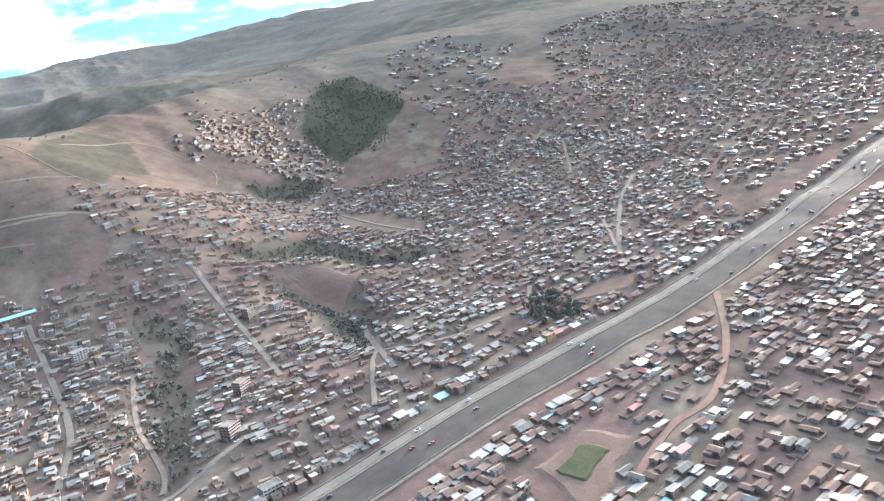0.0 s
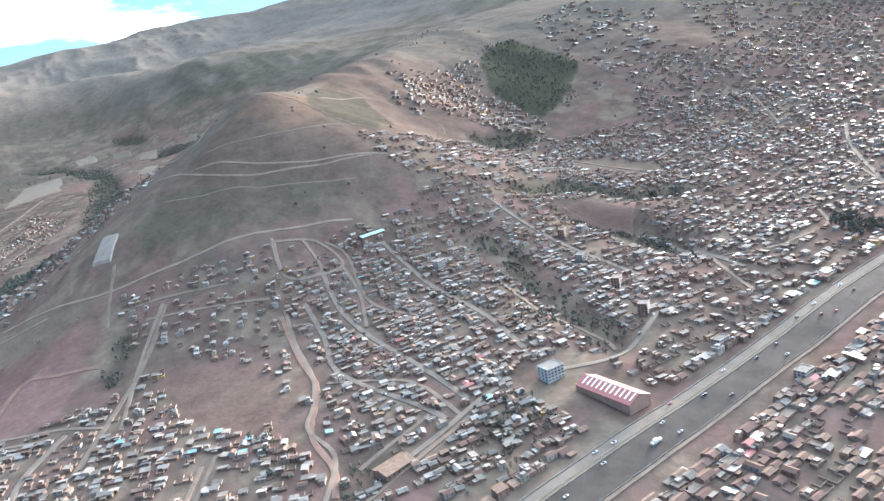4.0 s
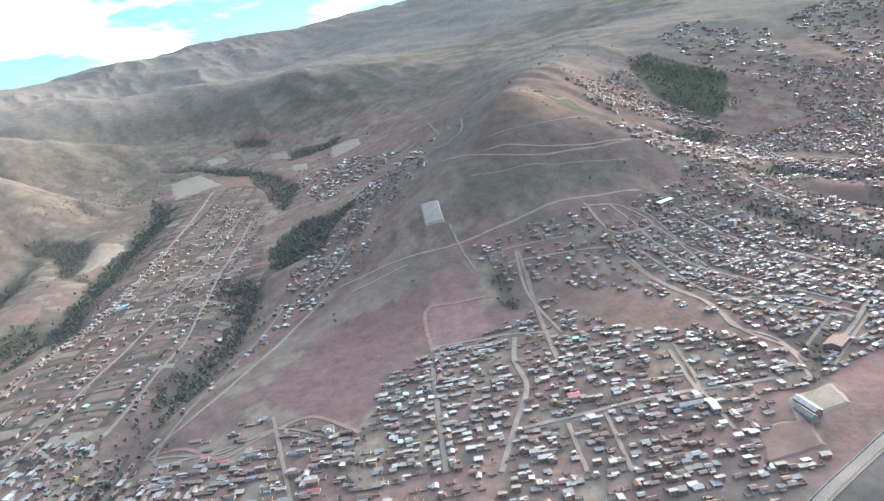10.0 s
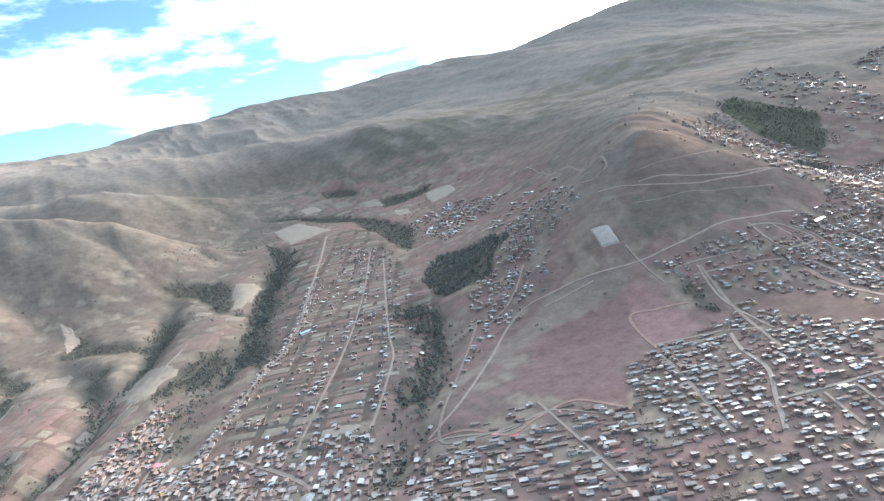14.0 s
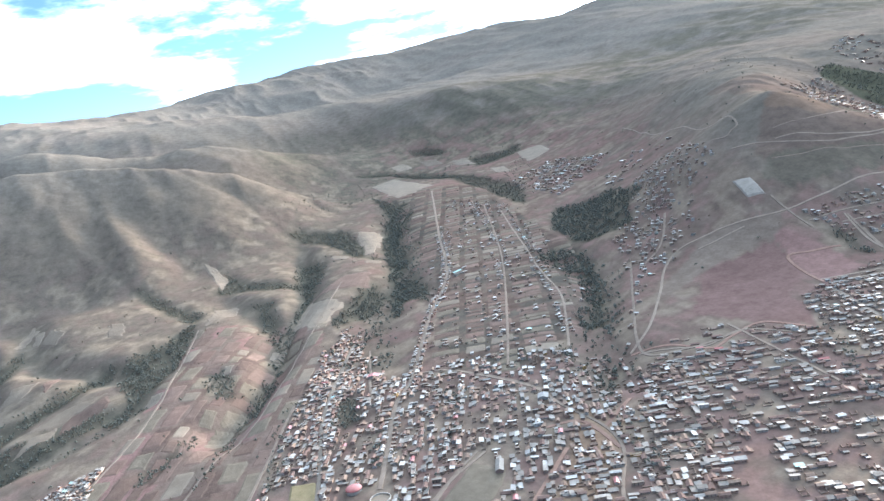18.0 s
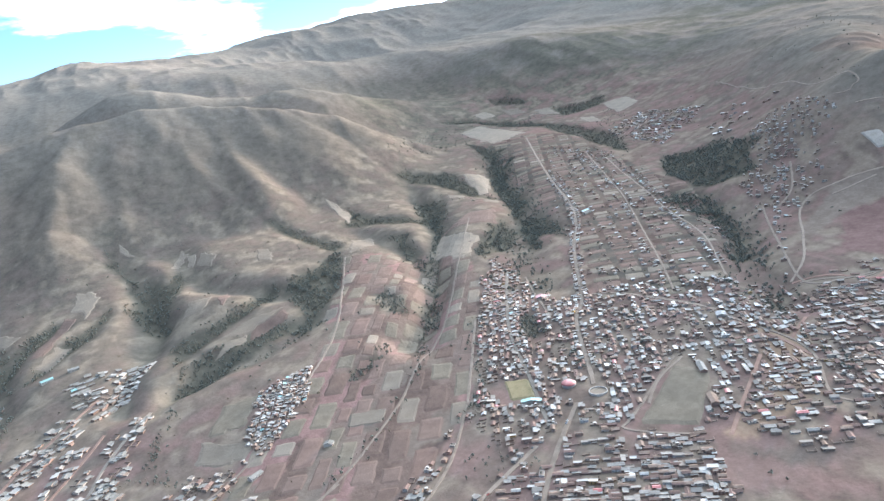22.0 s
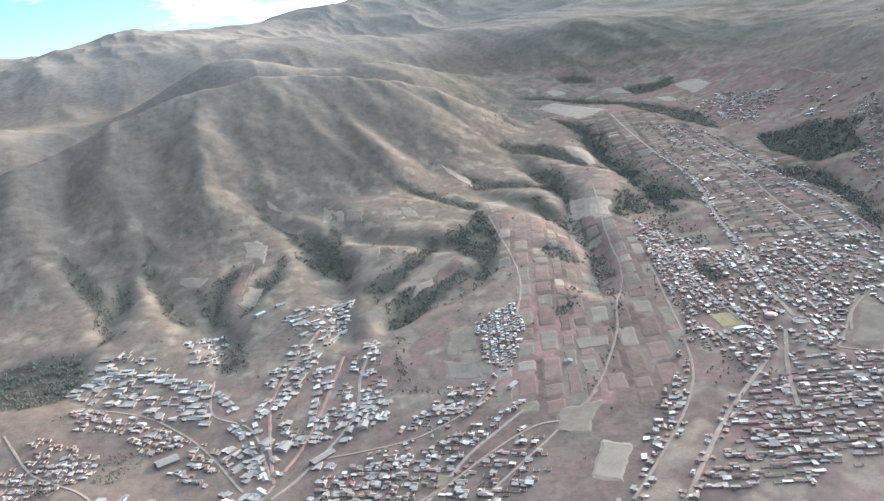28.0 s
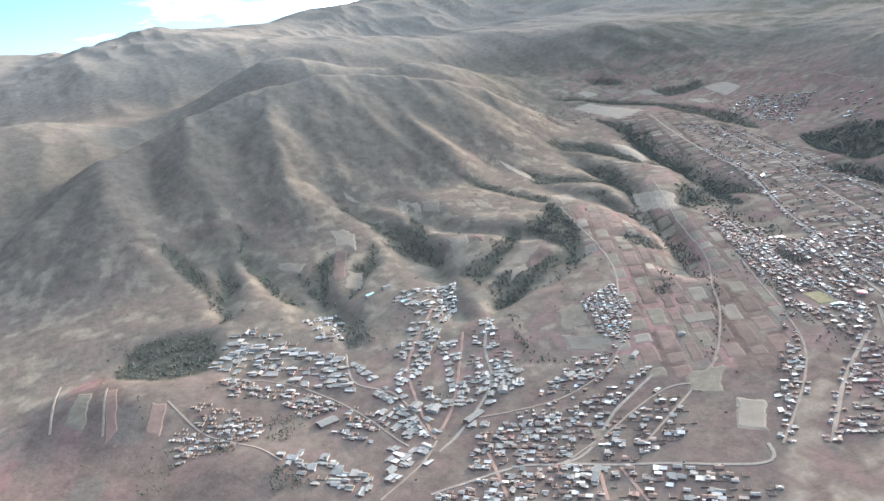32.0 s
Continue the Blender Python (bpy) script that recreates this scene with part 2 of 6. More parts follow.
FAR_RANGE = [
    (500, 1900, 350, 300, 0, 80.8),
    (0, 1950, 350, 300, 0, 94.2),
    (-600, 2000, 400, 350, 0, 135),
    (-300, 2600, 350, 300, 0, 139.6),
    (200, 2900, 400, 350, 0, 118.5),
    (800, 3250, 450, 400, 0, 119),
    (1300, 3250, 450, 400, 0, 88.5),
    (2000, 3200, 600, 500, 0, -79.8),
    (1100, 2200, 400, 350, 0, 60.2),
    (-1100, 2700, 500, 450, 0, 132.7),
    (1700, 2500, 450, 400, 0, 106.1),
    (400, 3900, 900, 500, 0, 174),
    (-800, 2650, 250, 250, 0, -78),
    (-1500, 3000, 500, 500, 0, 180.4),
    (-1000, 3500, 600, 500, 0, 123.1),
]
FAR_RANGE_MORE = [
    (2900, 3000, 800, 700, 0, 423.4),
    (1700, 3300, 350, 350, 0, 102.6),
    (2100, 3500, 400, 400, 0, 30.2),
]
BASE = (-4.2, 0.0510, 0.0517)
LANDFORMS = CITY_HILLS + VALLEY_SIDES + VALLEY_SIDES_MORE + MOUNTAIN + FAR_RANGE + FAR_RANGE_MORE
# Mountain crest and ribs: points with heights, and the fall of the sides.
RIDGES = [
    ([(-640, 1010, 88), (-560, 1090, 138), (-504, 1143, 150), (-424, 1150, 177), (-329, 1193, 203), (-207, 1212, 213), (-150, 1225, 211), (-12, 1195, 188), (78, 1185, 160), (196, 1154, 98), (275, 1120, 60)], 0.62),
    ([(-207, 1212, 213), (-185, 1165, 178), (-151, 1065, 124), (-124, 959, 66), (-112, 905, 34)], 0.75),
    ([(-120, 1218, 202), (-109, 1161, 165), (-95, 1013, 104), (-84, 950, 55)], 0.75),
    ([(-60, 1205, 192), (-46, 1147, 161), (-24, 1087, 112), (-12, 1000, 52)], 0.75),
    ([(20, 1190, 178), (28, 1130, 135), (34, 1060, 84), (38, 1000, 45)], 0.75),
    ([(78, 1185, 160), (82, 1084, 92), (78, 1010, 45)], 0.7),
    ([(-290, 1205, 206), (-328, 1100, 163), (-340, 976, 95), (-334, 890, 38)], 0.68),
    ([(-240, 1235, 208), (-254, 1110, 150), (-262, 1000, 92), (-258, 920, 42)], 0.72),
    ([(-424, 1150, 177), (-448, 1050, 128), (-440, 940, 66), (-432, 880, 34)], 0.68),
    ([(-560, 1090, 138), (-562, 1000, 104), (-548, 915, 58), (-535, 850, 16)], 0.6),
    ([(470, 470, 106), (500, 525, 134), (523, 558, 150), (560, 610, 150), (614, 678, 158)], 0.55),
    ([(523, 558, 150), (575, 518, 124), (612, 482, 98)], 0.5),
    ([(523, 558, 150), (520, 500, 118), (508, 452, 90)], 0.5),
    ([(614, 678, 158), (655, 640, 140), (690, 600, 112)], 0.5),
]
# ---- ravines and spurs: plan, depth or height, half-width ----
RAVINES = []
SPURS = []
RAVINES.append(([(272, 1026), (190, 804), (151, 703), (109, 664), (61, 585), (42, 524)], 5, 26))
RAVINES.append(([(273, 587), (233, 477), (176, 419), (139, 357)], 8, 20))
RAVINES.append(([(246, 996), (170, 790), (122, 671)], 3, 20))
RAVINES.append(([(114, 1007), (61, 759), (12, 682), (-26, 581), (-58, 537), (-73, 530)], 8, 18))
RAVINES.append(([(-16, 841), (3, 717), (-18, 606), (-73, 503)], 6, 18))
RAVINES.append(([(231, 943), (146, 743), (74, 659)], 3, 20))
RAVINES.append(([(-244, 581), (-206, 590), (-125, 617)], 5, 14))
RAVINES.append(([(-277, 968), (-257, 853), (-258, 690)], 8, 22))
RAVINES.append(([(-217, 922), (-194, 793), (-143, 705)], 9, 18))
RAVINES.append(([(-434, 900), (-401, 817), (-385, 726), (-372, 649)], 5, 18))
RAVINES.append(([(640, 359), (645, 320), (642, 282)], 5, 14))
RAVINES.append(([(568, 374), (571, 358), (573, 324), (567, 280), (556, 244), (547, 220)], 4, 10))
RAVINES.append(([(642, 359), (642, 325), (642, 284), (633, 262)], 3, 10))
RAVINES.append(([(-474, 741), (-459, 816), (-455, 891)], 4, 15))
RAVINES.append(([(-402, 688), (-413, 779), (-421, 886)], 4, 16))
RAVINES.append(([(-386, 600), (-374, 654), (-379, 702)], 5, 12))
RAVINES.append(([(-285, 586), (-268, 662), (-239, 733)], 6, 13))
RAVINES.append(([(-210, 609), (-244, 577), (-262, 566)], 4, 12))


def hashed(ix, iy, seed):
    n = (ix.astype(np.int64) * 374761393 + iy.astype(np.int64) * 668265263 + seed * 1442695041) & 0x7FFFFFFF
    n = ((n ^ (n >> 13)) * 1274126177) & 0x7FFFFFFF
    return ((n ^ (n >> 16)) & 0xFFFF) / 65535.0


def value_noise(x, y, seed=0):
    ix, iy = np.floor(x), np.floor(y)
    fx, fy = x - ix, y - iy
    fx, fy = fx * fx * (3 - 2 * fx), fy * fy * (3 - 2 * fy)
    a, b = hashed(ix, iy, seed), hashed(ix + 1, iy, seed)
    c, d = hashed(ix, iy + 1, seed), hashed(ix + 1, iy + 1, seed)
    return (a + (b - a) * fx) + ((c + (d - c) * fx) - (a + (b - a) * fx)) * fy


def fbm(x, y, octaves, seed=0, ridged=False):
    total, gain = 0, 0.5
    for k in range(octaves):
        v = value_noise(x * 2 ** k + 17 * k, y * 2 ** k + 31 * k, seed + k)
        total = total + gain * ((0.5 - abs(2 * v - 1)) if ridged else (v - 0.5))
        gain *= 0.5
    return total


def bump(x, y, form):
    cx, cy, sx, sy, turn, high = form
    c, s = math.cos(radians(turn)), math.sin(radians(turn))
    u, v = (x - cx) * c + (y - cy) * s, (y - cy) * c - (x - cx) * s
    return high * np.exp(-0.5 * ((u / sx) ** 2 + (v / sy) ** 2))


def off_line(x, y, pts):
    """Distance to a line in plan."""
    best = np.full(np.shape(x), 1e9)
    for (ax, ay), (bx, by) in zip(pts, pts[1:]):
        dx, dy = bx - ax, by - ay
        t = np.clip(((x - ax) * dx + (y - ay) * dy) / (dx * dx + dy * dy), 0, 1)
        best = np.minimum(best, np.hypot(x - ax - t * dx, y - ay - t * dy))
    return best


def inside(x, y, poly):
    hit = np.zeros(np.shape(x), bool)
    for (ax, ay), (bx, by) in zip(poly, poly[1:] + poly[:1]):
        if ay != by:
            hit ^= ((ay > y) != (by > y)) & (x < (bx - ax) * (y - ay) / (by - ay) + ax)
    return hit


def smooth(a, b, v):
    t = np.clip((v - a) / (b - a), 0, 1)
    return t * t * (3 - 2 * t)


def ridge_height(x, y, soft=5.0):
    """The mountain: crest and ribs, falling off to their sides."""
    total = np.zeros(np.shape(x))
    for pts, fall in RIDGES:
        best = np.full(np.shape(x), -1e9)
        for (ax, ay, az), (bx, by, bz) in zip(pts, pts[1:]):
            dx, dy = bx - ax, by - ay
            t = np.clip(((x - ax) * dx + (y - ay) * dy) / (dx * dx + dy * dy), 0, 1)
            d = np.hypot(x - ax - t * dx, y - ay - t * dy)
            best = np.maximum(best, az + t * (bz - az) - fall * (np.sqrt(d * d + 100) - 10))
        total = total + np.exp((best - 100) / soft)
    return 100 + soft * np.log(total + 1e-30)


def land(x, y):
    z = BASE[0] + BASE[1] * x + BASE[2] * y
    for form in LANDFORMS:
        z = z + bump(x, y, form)
    rise = z - (BASE[0] + BASE[1] * x + BASE[2] * y)
    hilly = smooth(12, 60, rise)
    wx, wy = x + 30 * fbm(x / 60, y / 60, 2, 5), y + 30 * fbm(x / 60, y / 60, 2, 9)
    for pts, deep, wide in RAVINES:
        z = z - deep * np.exp(-((off_line(wx, wy, pts) / wide) ** 2))
    for pts, high, wide in SPURS:
        z = z + high * np.exp(-((off_line(wx, wy, pts) / wide) ** 2))
    far = smooth(1350, 2300, y)
    peak = ridge_height(x + 16 * fbm(x / 70, y / 70, 3, 15), y + 16 * fbm(x / 70, y / 70, 3, 19))
    on = smooth(-25, 15, peak - z)
    z = np.maximum(z, peak) + 7 * np.log1p(np.exp(-abs(z - peak) / 7)) - 0.8
    z = z + on * (5 * fbm(x / 70, y / 120, 3, 81, True) + 1.2 * fbm(x / 19, y / 24, 3, 87))
    near = 1 - smooth(900, 1300, y)
    z = z + hilly * (1 - on) * (1 - far) * (20 * fbm(x / 150, y / 190, 3, 21, True) + 3 * near * fbm(x / 40, y / 40, 2, 24, True)) + 3.0 * near * fbm(x / 45, y / 45, 3, 40)
    z = z + far * (45 * fbm(x / 420, y / 520, 3, 60, True) + 26 * fbm((x + 40 * fbm(x / 130, y / 130, 2, 64)) / 170, y / 330, 3, 70, True))
    return z


def spaced(lo, hi, step, out_lo, out_hi, most_lo, most_hi, grow=1.06):
    """Grid lines: even between lo and hi, then wider and wider outwards."""
    line, s = list(np.arange(lo, hi + step, step)), step
    while line[-1] < out_hi:
        s = min(s * grow, most_hi)
        line.append(line[-1] + s)
    s = step
    while line[0] > out_lo:
        s = min(s * grow, most_lo) if line[0] > out_lo * 0.4 else s * 1.2
        line.insert(0, line[0] - s)
    return np.array(line)


gx, gy = spaced(-660, 900, 4, -3600, 3900, 26, 20), spaced(110, 1300, 4, -2500, 4300, 60, 17)
X, Y = np.meshgrid(gx, gy)
Z = land(X, Y)
nx, ny = len(gx), len(gy)
# Gullies grown over with scrub and eucalyptus: hollows in the slope.
THICKETS = []
THICKETS.append([(-125, 731), (-87, 751), (-51, 790), (-67, 713), (-86, 675), (-116, 628), (-135, 609), (-153, 614), (-130, 635), (-131, 685)])
THICKETS.append([(-290, 949), (-276, 918), (-262, 866), (-256, 803), (-250, 720), (-256, 729), (-271, 761), (-275, 790), (-265, 824), (-275, 892), (-288, 917)])
THICKETS.append([(-254, 858), (-229, 829), (-214, 861), (-213, 823), (-238, 747), (-242, 704), (-250, 720), (-257, 789)])
THICKETS.append([(-245, 671), (-212, 684), (-179, 699), (-153, 727), (-132, 737), (-130, 724), (-146, 705), (-177, 679), (-207, 653), (-234, 630), (-244, 620)])
THICKETS.append([(-246, 592), (-230, 625), (-200, 633), (-163, 645), (-135, 635), (-141, 615), (-171, 609), (-192, 600), (-212, 596), (-236, 570)])
THICKETS.append([(-356, 721), (-334, 753), (-309, 780), (-292, 810), (-288, 787), (-304, 755), (-328, 721), (-350, 693), (-363, 685)])
THICKETS.append([(-378, 767), (-360, 797), (-340, 808), (-337, 784), (-358, 759), (-370, 725)])
THICKETS.append([(-98, 944), (-73, 909), (-57, 838), (-38, 809), (-54, 779), (-73, 838), (-94, 909)])
THICKETS.append([(9, 947), (20, 877), (57, 835), (86, 835), (65, 806), (32, 828), (-1, 859), (-21, 865)])
THICKETS.append([(12, 795), (27, 770), (16, 715), (8, 675), (-3, 680), (0, 733)])
THICKETS.append([(81, 850), (86, 810), (41, 705), (2, 643), (-19, 589), (-50, 523), (-52, 545), (-27, 596), (6, 678), (51, 758)])
THICKETS.append([(184, 1012), (181, 930), (171, 861), (144, 840), (146, 912), (141, 977), (112, 1032), (136, 1046)])
THICKETS.append([(306, 1047), (262, 987), (215, 879), (169, 764), (144, 691), (104, 615), (97, 620), (134, 710), (182, 836), (242, 978), (292, 1049)])
THICKETS.append([(58, 670), (103, 718), (132, 751), (119, 715), (78, 660), (50, 630)])
THICKETS.append([(-66, 631), (-49, 632), (-53, 582), (-53, 571), (-68, 570), (-71, 603)])
THICKETS.append([(-129, 505), (-107, 516), (-87, 536), (-87, 524), (-113, 499), (-132, 487)])
THICKETS.append([(3, 484), (18, 484), (0, 447), (-14, 439)])
THICKETS.append([(-423, 925), (-416, 901), (-424, 868), (-417, 819), (-414, 744), (-399, 712), (-406, 709), (-424, 726), (-428, 821), (-435, 861)])
THICKETS.append([(-514, 926), (-495, 900), (-479, 844), (-471, 783), (-475, 720), (-484, 712), (-484, 787), (-502, 852), (-518, 899)])
THICKETS.append([(-462, 855), (-448, 843), (-456, 785), (-468, 782), (-470, 825)])
THICKETS.append([(-391, 790), (-380, 760), (-376, 711), (-369, 685), (-376, 691), (-388, 720)])
THICKETS.append([(-363, 795), (-338, 813), (-332, 789), (-357, 771), (-374, 715), (-379, 731)])
THICKETS.append([(-587, 658), (-572, 717), (-532, 721), (-498, 710), (-499, 660), (-518, 624), (-556, 621)])
THICKETS.append([(266, 638), (284, 627), (293, 610), (274, 557), (245, 503), (204, 446), (185, 446), (181, 455), (210, 479), (241, 527), (264, 595), (252, 602)])
THICKETS.append([(283, 1154), (287, 1062), (282, 983), (248, 943), (221, 889), (183, 766), (170, 780), (190, 869), (217, 935), (257, 1013)])
THICKETS.append([(157, 1031), (171, 979), (163, 850), (176, 827), (158, 819), (147, 904)])
THICKETS.append([(63, 827), (97, 934), (112, 872), (95, 815), (71, 773)])
THICKETS.append([(79, 682), (109, 701), (123, 732), (122, 692), (94, 656), (76, 642)])
THICKETS.append([(136, 691), (163, 724), (158, 666), (130, 613)])
THICKETS.append([(341, 720), (382, 766), (420, 722), (429, 724), (380, 606), (367, 607), (339, 570), (323, 584), (305, 598), (301, 627)])

THICKETS.append([(679, 540), (723, 548), (731, 523), (718, 510), (681, 515)])
THICKETS.append([(630, 408), (675, 416), (690, 394), (694, 358), (720, 343), (710, 333), (685, 347), (672, 386), (626, 397)])
THICKETS.append([(648, 367), (656, 350), (658, 321), (653, 320), (648, 350)])
THICKETS.append([(316, 1333), (378, 1337), (435, 1255), (445, 1062), (435, 931), (382, 830), (391, 927), (417, 1112), (387, 1298)])
THICKETS.append([(471, 1419), (518, 1354), (515, 1319), (467, 1374)])
THICKETS.append([(519, 1247), (564, 1196), (599, 1195), (581, 1150), (541, 1147), (497, 1167)])
THICKETS.append([(383, 400), (391, 391), (381, 361), (370, 352), (371, 367)])
THICKETS.append([(413, 200), (427, 209), (439, 224), (448, 224), (442, 215), (425, 202), (411, 192)])


def spread(mask, cells, times=3):
    """A mask with soft edges."""
    out = mask.astype(float)
    for _ in range(times):
        for axis in (0, 1):
            out = sum(np.roll(out, k, axis) for k in range(-cells, cells + 1)) / (2 * cells + 1)
    return out


thick = np.zeros(X.shape, bool)
for poly in THICKETS:
    thick |= inside(X + 14 * fbm(X / 18, Y / 18, 3, 51), Y + 14 * fbm(X / 18, Y / 18, 3, 57), poly)
Z = Z - 4.0 * spread(thick, 1)


def ground_at(x, y):
    """Height of the ground sheet."""
    x, y = np.asarray(x, float), np.asarray(y, float)
    i = np.clip(np.searchsorted(gx, x) - 1, 0, nx - 2)
    j = np.clip(np.searchsorted(gy, y) - 1, 0, ny - 2)
    u, v = (x - gx[i]) / (gx[i + 1] - gx[i]), (y - gy[j]) / (gy[j + 1] - gy[j])
    return (Z[j, i] * (1 - u) + Z[j, i + 1] * u) * (1 - v) + (Z[j + 1, i] * (1 - u) + Z[j + 1, i + 1] * u) * v


FIELDS, LOW_FIELDS = [], []
FIELDS.append([(-226, 862), (-206, 926), (-199, 901), (-215, 866)])
FIELDS.append([(-199, 856), (-188, 885), (-170, 861), (-185, 832)])
FIELDS.append([(-203, 898), (-191, 885), (-199, 856), (-207, 860)])
FIELDS.append([(-129, 854), (-116, 846), (-119, 802), (-137, 812)])
FIELDS.append([(-231, 712), (-217, 750), (-193, 747), (-205, 715)])
FIELDS.append([(-193, 724), (-180, 766), (-178, 732), (-189, 708)])
FIELDS.append([(-322, 857), (-307, 865), (-297, 844), (-314, 784)])
FIELDS.append([(-274, 954), (-264, 942), (-257, 926), (-274, 938)])
FIELDS.append([(-11, 991), (2, 964), (8, 920), (-9, 879)])
FIELDS.append([(-358, 718), (-338, 755), (-324, 745), (-343, 699)])
FIELDS.append([(-217, 619), (-200, 633), (-178, 646), (-181, 629)])
FIELDS.append([(-178, 646), (-138, 665), (-138, 643), (-181, 629)])
FIELDS.append([(128, 891), (146, 860), (135, 846), (121, 867)])
FIELDS.append([(190, 948), (225, 947), (168, 847), (157, 848)])
FIELDS.append([(-28, 822), (-3, 813), (-9, 777), (-52, 753)])
FIELDS.append([(324, 1253), (381, 1279), (379, 1081), (297, 1066)])
FIELDS.append([(169, 900), (192, 979), (222, 959), (190, 869)])
FIELDS.append([(59, 757), (109, 784), (140, 772), (117, 720)])
FIELDS.append([(21, 694), (59, 757), (86, 702), (35, 642)])
FIELDS.append([(148, 824), (174, 828), (161, 803), (143, 809)])
FIELDS.append([(569, 1160), (604, 1118), (582, 1055), (520, 1034)])
FIELDS.append([(-405, 839), (-368, 801), (-386, 784), (-402, 812)])
FIELDS.append([(-320, 869), (-303, 856), (-312, 810), (-328, 824)])
FIELDS.append([(-331, 825), (-320, 807), (-350, 731), (-366, 731)])
FIELDS.append([(-208, 644), (-174, 667), (-133, 670), (-184, 639)])
FIELDS.append([(402, 1347), (437, 1355), (437, 1308), (407, 1313)])
FIELDS.append([(460, 1341), (491, 1319), (485, 1273), (454, 1295)])
FIELDS.append([(497, 1277), (524, 1259), (511, 1189), (485, 1217)])
FIELDS.append([(483, 1106), (500, 1078), (479, 1020), (464, 1049)])
LOW_FIELDS.append([(-240, 497), (-202, 465), (-215, 451), (-249, 469)])
LOW_FIELDS.append([(-218, 532), (-188, 528), (-209, 489), (-237, 493)])
LOW_FIELDS.append([(-602, 552), (-594, 626), (-583, 620), (-591, 563)])
LOW_FIELDS.append([(-628, 593), (-615, 640), (-602, 627), (-613, 575)])
LOW_FIELDS.append([(-574, 552), (-562, 588), (-551, 582), (-563, 541)])
LOW_FIELDS.append([(-209, 380), (-173, 371), (-210, 341), (-225, 363)])
LOW_FIELDS.append([(-229, 488), (-204, 469), (-225, 453), (-243, 464)])
LOW_FIELDS.append([(-297, 374), (-288, 364), (-310, 344), (-314, 352)])
LOW_FIELDS.append([(-205, 336), (-195, 315), (-225, 289), (-235, 307)])
# Land cover: bare soils, fields, dry grass and scrub, with haze and some shade in the colour.
RED_FIELD = [(231, 388), (294, 438), (349, 422), (330, 374), (295, 360), (257, 309), (242, 338)]
RED_SLOPE = [(365, 453), (366, 381), (353, 345), (318, 349)]
PARCELS_EAST = [(-54, 755), (60, 700), (10, 560), (-82, 400), (-159, 331), (-258, 422), (-190, 480), (-157, 517)]
PARCELS_TERRACE = [(309, 1132), (414, 1017), (293, 606), (226, 491), (114, 405), (70, 461), (170, 672)]
PARCELS_LOW = [(-600, 700), (-560, 520), (-500, 440), (-600, 380), (-700, 500)]
GRASS, DRY, SOIL, REDSOIL = np.array((0.142, 0.122, 0.098)), np.array((0.20, 0.158, 0.125)), np.array((0.178, 0.132, 0.106)), np.array((0.165, 0.105, 0.09))
SCRUB, TAN, CLAY, STRAW_HAZE = np.array((0.088, 0.08, 0.06)), np.array((0.28, 0.225, 0.165)), np.array((0.182, 0.138, 0.116)), np.array((0.32, 0.305, 0.28))
CLAY = CLAY * np.array((0.61, 0.58, 0.555))
GRASS, DRY, SOIL = GRASS * 0.80, DRY * 0.68, SOIL * 0.76


def parcels(cover, poly, turn, wide, long, seed, palette):
    c, s = math.cos(radians(turn)), math.sin(radians(turn))
    u, v = X * c + Y * s, Y * c - X * s
    row = np.floor(v / wide)
    k = hashed(np.floor(u / long + hashed(row, row * 0, seed)), row, seed + 3)
    pick = np.array(palette)[np.minimum((k * len(palette)).astype(int), len(palette) - 1)]
    cover[:] = np.where(inside(X, Y, poly)[..., None], pick, cover)


cover = np.zeros((ny, nx, 3)) + GRASS
n1, n2 = fbm(X / 160, Y / 160, 4, 101) + 0.5, fbm(X / 35, Y / 35, 4, 131) + 0.5
cover = cover + (DRY - cover) * smooth(0.42, 0.62, n1)[..., None] * 0.8
low = 1 - smooth(25, 90, Z - (BASE[0] + BASE[1] * X + BASE[2] * Y))
west = (1 - smooth(-60, 30, X - 0.46 * (Y - 615) - 60)) * smooth(470, 600, Y + 0.1 * X)  # grey-tan grazed slopes under the ribbed hill, some shade put into their colour
cover = cover + (CLAY - cover) * (low * (1 - 0.75 * west) * (0.45 + 0.45 * smooth(0.35, 0.6, n2)))[..., None]
# Grey-tan tone carried upslope, darkened for the shade on slopes facing away.
cover = cover + (np.array((0.102, 0.084, 0.065)) - cover) * (0.65 * west * (1 - smooth(50, 190, Z - (BASE[0] + BASE[1] * X + BASE[2] * Y))))[..., None]
high = smooth(120, 330, Z) * (0.5 + 0.25 * (n1 - 0.5) + 0.25 * (n2 - 0.5))  # pale straw grass on the heights, lightened to stand in for haze
cover = cover + (STRAW_HAZE * np.array((0.66, 0.63, 0.60)) - cover) * np.clip(0.8 * high, 0, 1)[..., None]
# Shade on the mountain foot, put into the colour with the scrub tone.
foot_shade = smooth(1120, 1220, Y) * (1 - smooth(1500, 1800, Y)) * smooth(120, 220, X)
cover = cover + (SCRUB - cover) * (0.75 * foot_shade * smooth(0.3, 0.6, n2))[..., None]
scrub = smooth(0.54, 0.66, n2) * smooth(0.40, 0.60, n1)
cover = cover + (SCRUB - cover) * (scrub * (1 - 0.5 * low) * 0.4)[..., None]
n3 = fbm(X / 16, Y / 16, 3, 161) + 0.5
cover = cover + (REDSOIL - cover) * (low * (1 - 0.7 * west) * 0.55 * smooth(0.52, 0.62, n3))[..., None]
cover = cover + (TAN * 0.72 - cover) * (low * 0.5 * (1 - smooth(0.36, 0.44, n3)))[..., None]
